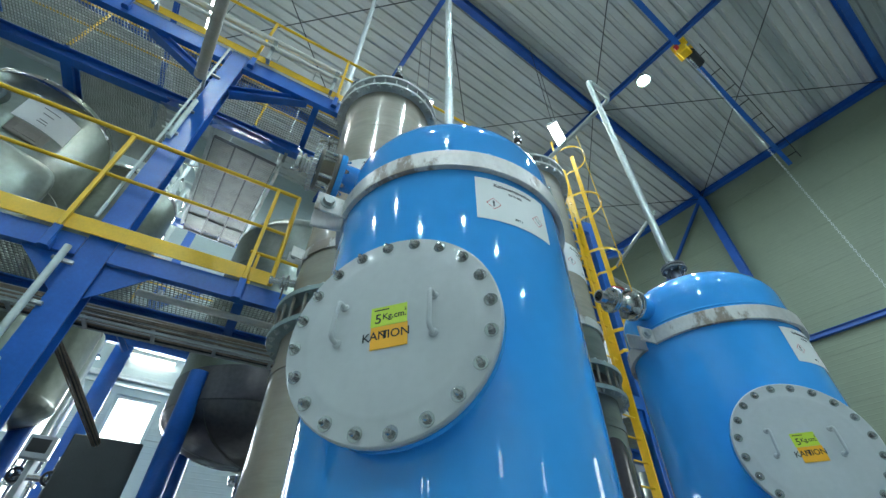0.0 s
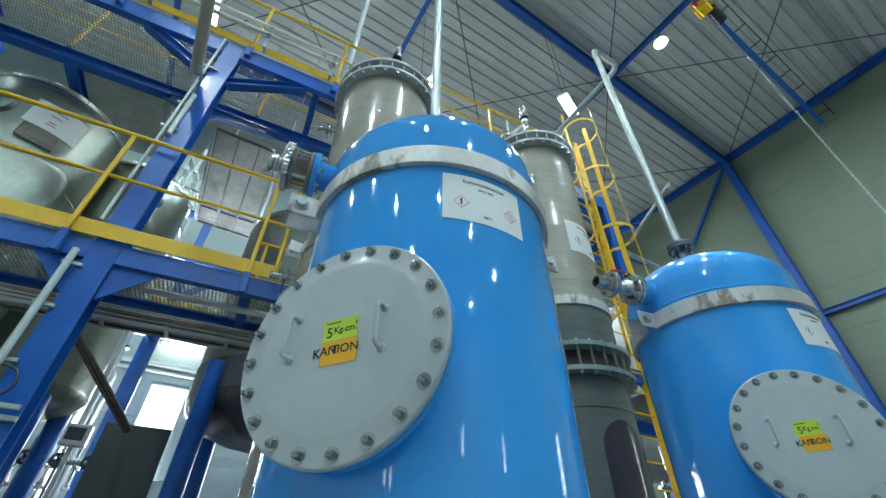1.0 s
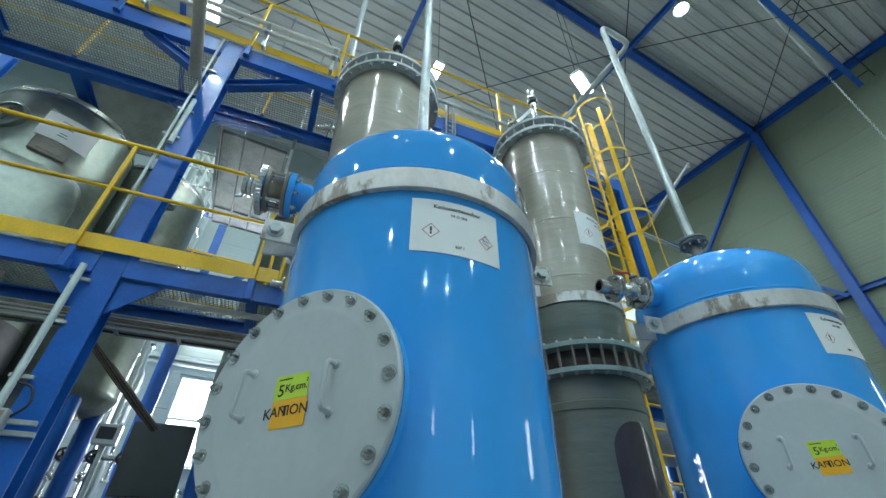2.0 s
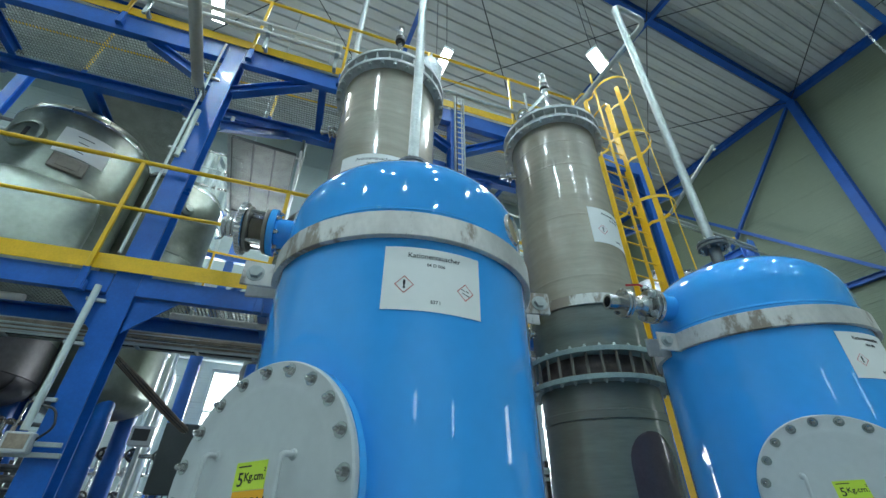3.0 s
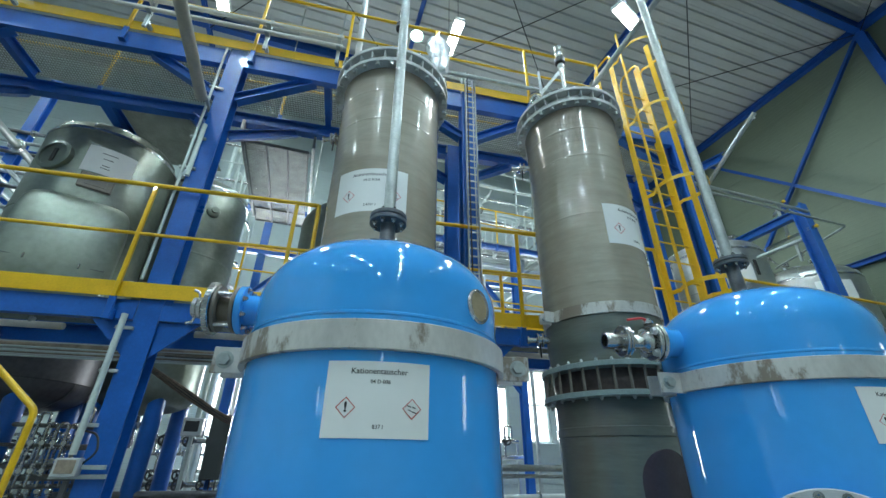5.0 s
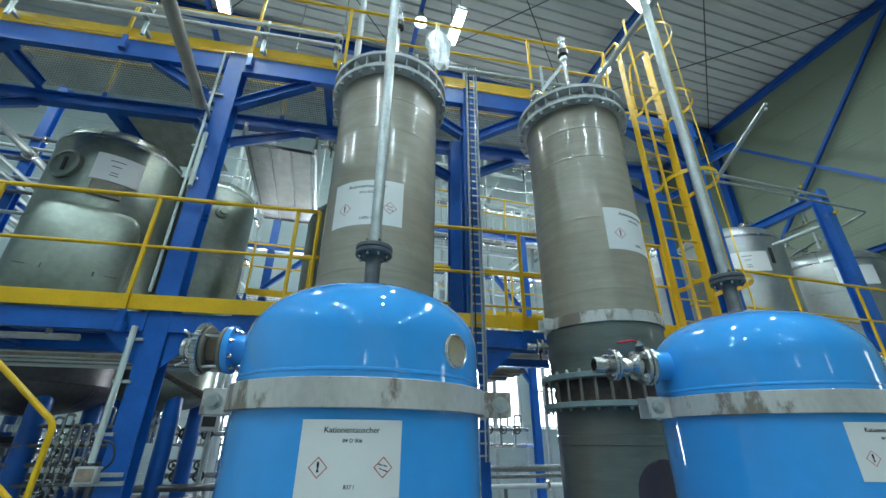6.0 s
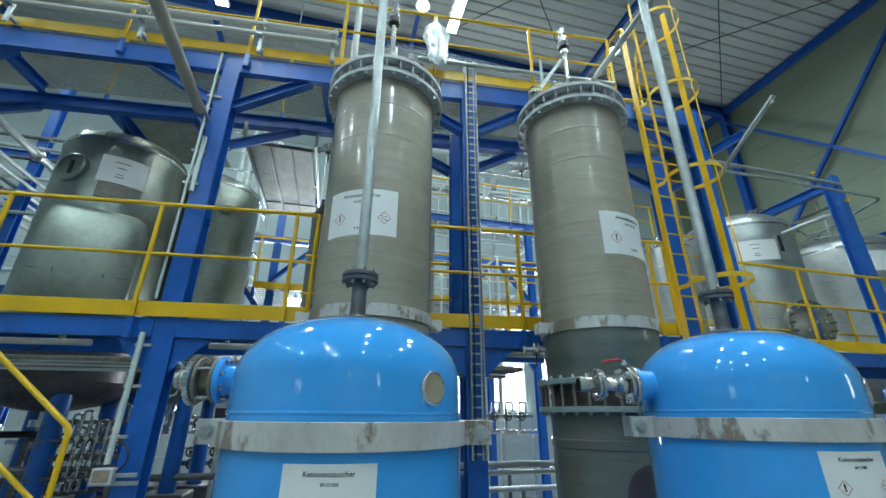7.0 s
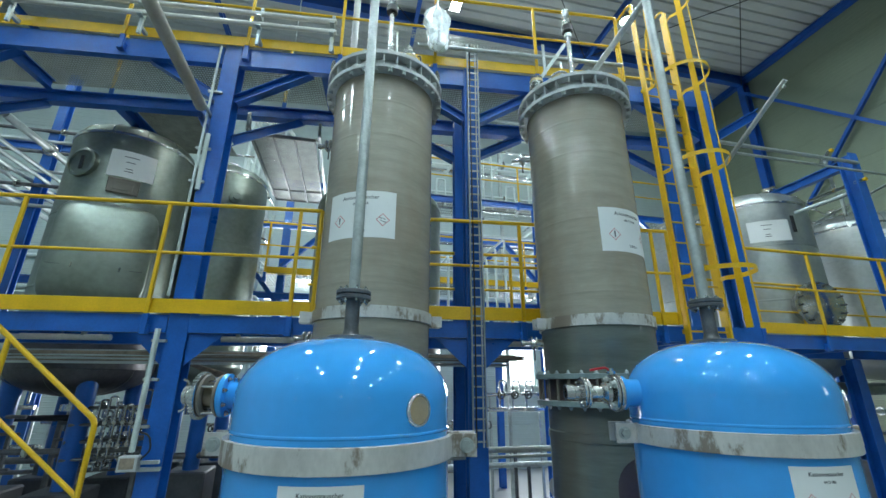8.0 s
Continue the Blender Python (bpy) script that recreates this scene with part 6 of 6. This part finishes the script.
for i in range(9):
    z = 4.15 + 0.34 * i
    y = 7.9 + 0.16 * (i % 2)
    pipe_thing([(0.4, y, z), (4.9 + 0.2 * (i % 3), y, z), (4.9 + 0.2 * (i % 3), y + 1.2, z)], rng.uniform(0.024, 0.045), (PALE_PIPE, STAINLESS, PALE_PIPE)[i % 3], "level process pipe behind the deck", flanges=[((1.6 + 0.3 * i % 2.5, y, z), (1, 0, 0))])
for i in range(8):
    x = 2.05 + 0.21 * i
    pipe_thing([(x, 6.8, 3.0), (x, 6.8, 4.6 + 0.25 * (i % 4)), (x, 8.0, 4.6 + 0.25 * (i % 4))], 0.026, PALE_PIPE, "pale upright process pipe")
for i, (z, y) in enumerate(((6.1, 6.0), (5.9, 6.0), (5.55, 6.0), (5.3, 6.0), (4.95, 6.0), (6.3, 6.0))):
    pipe_thing([(-9.5, y, z), (-4.2 + 0.12 * i, y, z), (-4.2 + 0.12 * i, y + 1.5, z)], 0.030, (GALV, IRON)[i % 2], "level process pipe beside the vessel", flanges=[((-5.6 + 0.2 * i, y, z), (1, 0, 0))])
for i in range(4):
    x = -5.1 + 0.22 * i
    pipe_thing([(x, 4.5, 5.40), (x, 8.4, 5.40)], 0.030, GALV, "process pipe leading to the back of the hall")
for x, y, top in ((-4.75, 6.1, 7.5), (-4.75, 7.4, 7.2), (-1.12, 7.55, 6.5), (0.0, 8.3, 6.5), (2.9, 7.4, 6.5), (4.6, 7.4, 6.5), (8.7, 7.5, 6.5), (4.1, 9.0, 3.5), (-1.35, 8.9, 4.5), (6.4, 7.5, 6.5)):
    r = thing("rack_post", "blue steel post of the pipe rack", "post", (x, y, 0), group="pipe rack posts")
    part("shaft", Mesh().hbeam((0, 0, 0), (0, 0, top), 0.14, 0.14, up=(0, 1, 0)), STEEL_BLUE, r)
for z in (3.97, 5.5, 6.5):
    solo("rack_beam", Mesh().hbeam((-1.6, 7.5, z), (9.0 if z > 6 else 6.5, 7.5, z), 0.14, 0.10), STEEL_BLUE, "blue steel beam of the pipe rack", "beam", "pipe rack beams")
    solo("rack_beam", Mesh().hbeam((-9.5, 7.0, z), (-4.05, 7.0, z), 0.14, 0.10), STEEL_BLUE, "blue steel beam of the pipe rack", "beam", "pipe rack beams")
for x0, x1, z0, z1 in ((2.9, 3.7, 4.5, 5.45), (4.6, 3.8, 4.5, 5.45), (2.9, 3.6, 3.0, 3.9), (4.6, 3.9, 3.0, 3.9), (-1.12, -0.27, 4.6, 5.45), (-1.12, -1.6, 3.8, 4.4), (8.7, 7.6, 5.2, 6.4), (6.4, 7.4, 5.2, 6.4)):
    solo("rack_brace", Mesh().hbeam((x0, 7.45, z0), (x1, 7.45, z1), 0.09, 0.09), STEEL_BLUE, "blue steel brace of the pipe rack", "brace", "pipe rack braces")
solo("rack_kickboard", Mesh().box((2.4, 7.38, 4.47), (7.6, 0.012, 0.15), 0.002), YELLOW, "yellow kick board along the pipe rack", "kick board")
railing("guard_rail", (-1.4, 0.0, 1.4, 2.8, 4.2, 5.6), -1.6, 6.3, 7.3, 4.42, 1.05, "yellow guard rail of the far walkway", toe=False)
grating("deck_grating", -1.6, 6.4, 7.3, 8.6, 4.40, "galvanised grating of the far walkway", 0.06, 0.15)

# ---- right-hand end of the platform ----
solo("end_beam", Mesh().hbeam((8.44, 3.39, 5.9), (8.44, 6.4, 5.9), 0.16, 0.12), STEEL_BLUE, "blue steel end beam above the vessels", "beam")
pipe_thing([(5.5, 3.172, 5.85), (8.44, 3.172, 5.85)], 0.030, GALV, "galvanised pipe across the platform end")
pipe_thing([(5.7, 3.02, 5.58), (9.05, 3.02, 5.58), (9.05, 4.4, 5.32)], 0.020, GALV, "thin galvanised pipe across the platform end")
pipe_thing([(8.45, 3.4, 5.4), (8.15, 4.4, 5.3), (7.97, 5.15, 5.65)], 0.035, PALE_PIPE, "pale pipe bent down to the vessel top")
pipe_thing([(8.86, 5.0, 5.4), (8.86, 5.0, 5.75), (10.76, 5.4, 5.8), (11.2, 5.5, 5.5)], 0.035, STAINLESS, "steel pipe joining two vessel tops")
pipe_thing([(7.2, 4.3, 2.65), (7.2, 4.3, 2.25), (9.9, 4.3, 2.25)], 0.10, CLADDING, "thick clad pipe below the deck")
railing("guard_rail", (6.4, 7.8, 9.2), 5.8, 10.5, 4.17, ZL, 1.0, "yellow guard rail before the clad vessels", toe=False)
# galvanised strut frame with yellow end caps at the last column
sf = thing("strut_frame", "galvanised strut frame with yellow end caps on the blue column", "pipe support", (8.44, 3.2, 5.5))
for p, q in (((-0.02, -0.055, 0.02), (0.40, 1.10, 0.18)), ((0.22, 0.55, 0.13), (0.22, 0.55, 0.78)), ((0.40, 0.55, 0.12), (0.38, 0.55, -0.33)), ((0.05, 0.30, 0.78), (0.45, 0.75, 0.80))):
    part("strut", Mesh().channel(p, q, 0.042, 0.042, 0.005, up=(1, 0, 0) if abs(p[2] - q[2]) > 0.3 else (0, 0, 1)), GALV, sf)
for p in ((-0.03, -0.075, 0.018), (0.20, 0.52, 0.125), (0.04, 0.285, 0.78)):
    part("end_cap", Mesh().box(p, (0.05, 0.05, 0.052), 0.006), YELLOW, sf, "yellow plastic end cap")
for x, z in ((0.24, 0.20), (0.40, -0.2)):
    part("pipe_clip", Mesh().lathe(flange_ring(0.03, 0.042, -0.02, 0.02), 18, toward((x, 0.55, z), (1, 0, 0))), STAINLESS, sf)
pipe_thing([(8.30, 4.75, 5.95), (8.45, 4.6, 6.12), (9.6, 4.9, 6.02), (10.4, 5.1, 5.9), (11.3, 5.3, 5.95)], 0.022, STAINLESS, "thin steel pipe between two vessel tops", flanges=[((9.3, 4.82, 6.05), (1, 0.25, -0.08)), ((10.0, 5.0, 5.96), (1, 0.25, -0.1))])
# lit tube lamp on the far wall
fw = thing("wall_tube_lamp", "lit white tube lamp on the far wall", "lamp", (-0.8, 10.86, 5.1))
part("housing", Mesh().box((0, 0.05, 0.03), (0.95, 0.12, 0.06), 0.008), PALE_PIPE, fw)
part("tube", Mesh().tube([(-0.44, 0, -0.02), (0.44, 0, -0.02)], 0.03, 12), PANEL_ON, fw, "glowing tube")
for z, r0 in ((4.6, 0.06), (4.45, 0.04), (5.4, 0.05)):
    pipe_thing([(-8.0, 11.002 - r0, z), (2.2, 11.002 - r0, z)], r0, PALE_PIPE, "pale pipe along the far wall")


# ---- valve stations with many small steel fittings under the vessels ----
def valve_station(x, y, turn, n, h, label, wheels=True):
    r = thing("valve_station", label, "pipework", (x, y, 0), turn, "valve stations")
    if not wheels:
        h /= 0.72
        r.matrix_basis = r.matrix_basis @ Matrix.Scale(0.72, 4)
    rg = random.Random(int(x * 100))
    for s in (-0.5, 0.5):
        part("stand", Mesh().box((s * n * 0.17, 0.05, h * 0.5 - 0.1), (0.05, 0.05, h - 0.2), 0.004), GALV if wheels else IRON, r)
    for k in range(4):
        z = h - 0.85 + 0.26 * k
        part("header", Mesh().tube([(-n * 0.11, 0.03 * (k % 2), z), (n * 0.11, 0.03 * (k % 2), z)], 0.024 + 0.006 * (k % 2), 12), STAINLESS if wheels else IRON, r)
    for i in range(n):
        bx = (i - (n - 1) / 2) * (0.2 if wheels else 0.12)
        z0, z1 = h - 0.85, h + rg.uniform(-0.05, 0.25)
        b = part("branch", Mesh().tube([(bx, -0.02, z0), (bx, -0.02, z1), (bx + 0.1, 0.0, z1), (bx + 0.1, 0.05, z1 - 0.3)], 0.019, 10, bend=0.05), STAINLESS, r)
        for zz in (z0 + 0.2, z0 + 0.55):
            m = Mesh().lathe([(0.019, -0.07), (0.046, -0.066), (0.046, -0.05), (0.030, -0.045), (0.040, 0), (0.030, 0.045), (0.046, 0.05), (0.046, 0.066), (0.019, 0.07)], 16, pose(bx, -0.02, zz)).rod((bx, -0.05, zz), (bx, -0.14, zz), 0.013, 8).rod((bx, -0.14, zz), (bx, -0.17, zz), 0.032, 14)
            part("valve_body", m, STAINLESS, b)
            if wheels and rg.random() < 0.5:
                part("handwheel", WHEEL, None, b, m=pose(bx, -0.18, zz, 90))
    return r


valve_station(-2.35, 4.95, 20, 6, 2.05, "dense station of shiny steel valves on a stand", False)
valve_station(-2.6, 5.35, 10, 7, 1.85, "dense station of shiny steel valves under a vessel", False)
valve_station(-3.9, 5.0, -5, 7, 1.95, "dense station of shiny steel valves under a vessel", False)
valve_station(-1.9, 8.3, 0, 5, 2.1, "station of steel valves before the far wall")
valve_station(2.6, 7.0, 0, 4, 1.6, "steel valve station behind the pipe rail")
# low pipe runs under the vessels on small stands
for i, (z, y, x0, x1) in enumerate(((1.52, 4.95, -7.0, -1.75), (1.86, 5.3, -7.0, -2.9), (1.30, 5.9, -7.0, -0.2), (1.05, 6.6, -6.0, 0.2), (1.18, 6.4, 1.6, 5.2), (0.95, 6.3, 1.6, 5.6), (1.5, 4.75, 6.2, 11.5), (1.85, 4.9, 6.2, 11.5))):
    r = thing("pipe_run", "steel pipe run on low stands under the vessels", "pipe", (x0, y, 0), group="low pipe runs")
    part("pipe", Mesh().tube([(0, 0, z), (x1 - x0, 0, z)], 0.032 + 0.006 * (i % 3), 14), (IRON, DARK, IRON)[i % 3] if x0 < 0 else (STAINLESS, PALE_PIPE, GALV)[i % 3], r)
    for s in (0.06, 0.5, 0.94):
        part("stand", Mesh().box(((x1 - x0) * s, 0, z / 2 - 0.015), (0.05, 0.05, z - 0.03), 0.004), IRON, r)
    for s in (0.22, 0.72):
        fr = toward(Vector(((x1 - x0) * s, 0, z)), (1, 0, 0))
        part("flange", Mesh().lathe(flange_ring(0.03, 0.075, -0.022, -0.002), 20, fr).lathe(flange_ring(0.03, 0.075, 0.002, 0.022), 20, fr), STAINLESS, r)
# thick pipes and posts beside the first vessel
for x, y, z, r0 in ((-4.3, 4.5, 5.655, 0.05), (-5.4, 4.5, 5.385, 0.05), (-5.7, 4.5, 5.385, 0.05)):
    pipe_thing([(x, y, z), (x, 8.6, z)], r0, GALV, "thick galvanised pipe leading to the back of the hall", flanges=[((x, y + 0.9, z), (0, 1, 0))])

# pipe bank high above the far walkway
for i, (z, r0) in enumerate(((6.66, 0.05), (7.55, 0.05), (7.72, 0.035), (7.9, 0.06), (8.3, 0.03), (8.75, 0.045), (9.3, 0.03))):
    pipe_thing([(1.2, 8.02, z), (6.9, 8.02, z), (6.9, 10.9, z)], r0, (PALE_PIPE, STAINLESS, PALE_PIPE)[i % 3], "pale level pipe high on the far pipe rack", flanges=[((2.4 + 0.55 * i % 3.2, 8.02, z), (1, 0, 0))])
for x in (1.5, 2.75, 4.0, 5.25, 6.5):
    r = thing("rack_post", "pale steel channel post of the pipe rack", "post", (x, 8.12, 0), group="pipe rack posts")
    part("shaft", Mesh().box((0, 0, 4.75), (0.07, 0.07, 9.5), 0.004), GALV, r)
solo("rack_shelf", Mesh().box((4.0, 8.02, 6.60), (5.8, 0.12, 0.022), 0.003), GALV, "flat galvanised shelf carrying a pipe", "shelf")
for x0, x1, z0, z1 in ((3.1, 4.4, 6.6, 8.6), (4.3, 5.6, 6.4, 8.3), (2.0, 2.9, 6.6, 8.2)):
    solo("rack_brace", Mesh().box((0, 0, 0), (0.07, 0.05, math.hypot(x1 - x0, z1 - z0)), 0.004, pose((x0 + x1) / 2, 7.95, (z0 + z1) / 2, 0, math.degrees(math.atan2(x1 - x0, z1 - z0)), 0)), GALV, "pale slanting channel of the pipe rack", "brace", "pipe rack braces")
for i in range(7):
    x = 2.2 + 0.62 * i
    pipe_thing([(x, 7.85, 6.5), (x, 7.85, 7.2 + 0.4 * (i % 3)), (x + 0.22, 7.85, 7.2 + 0.4 * (i % 3)), (x + 0.22, 7.85, 6.5)], 0.024, PALE_PIPE, "pale pipe loop on the far pipe rack", bend=0.06)
railing("guard_rail", (1.4, 2.8, 4.2, 5.6, 7.0, 8.4), 0.6, 9.0, 7.42, 6.58, 0.95, "yellow guard rail high on the far pipe rack", toe=False)
grating("deck_grating", 0.6, 9.0, 7.45, 8.6, 6.57, "galvanised grating high on the far pipe rack", 0.06, 0.15)
pipe_thing([(2.0, 6.8, 3.0), (3.58, 6.8, 3.0), (3.58, 7.5, 3.0), (3.58, 7.5, 3.9)], 0.03, PALE_PIPE, "pale header pipe under upright pipes")
# dense small pipework between the clad vessels
for i in range(5):
    x = -2.12 + 0.115 * i
    top = 6.6 + 0.28 * (i % 4)
    pipe_thing([(x, 7.25, 3.9), (x, 7.25, top), (x + 0.06, 7.7, top)], 0.020 + 0.004 * (i % 3), PALE_PIPE, "pale slim process pipe", flanges=[((x, 7.25, 4.6 + 0.45 * (i % 4)), (0, 0, 1)), ((x, 7.25, 6.0 + 0.1 * (i % 3)), (0, 0, 1))])
for i in range(8):
    z = 4.65 + 0.46 * i
    pipe_thing([(-2.35, 7.32, z), (-1.5, 7.32, z), (-1.5, 7.7, z)], 0.020 + 0.006 * (i % 2), (PALE_PIPE, STAINLESS)[i % 2], "slim level process pipe", flanges=[((-2.2 + 0.08 * i, 7.32, z), (1, 0, 0))])
for y, z in ((7.7, 3.38), (7.82, 3.38), (7.94, 3.38), (7.25, 3.88)):
    pipe_thing([(-2.4, y, z), (-1.45, y, z), (-1.45, y + 0.02, z - 3.3)], 0.042, PALE_PIPE, "pale header pipe joining upright pipes", bend=0.12)
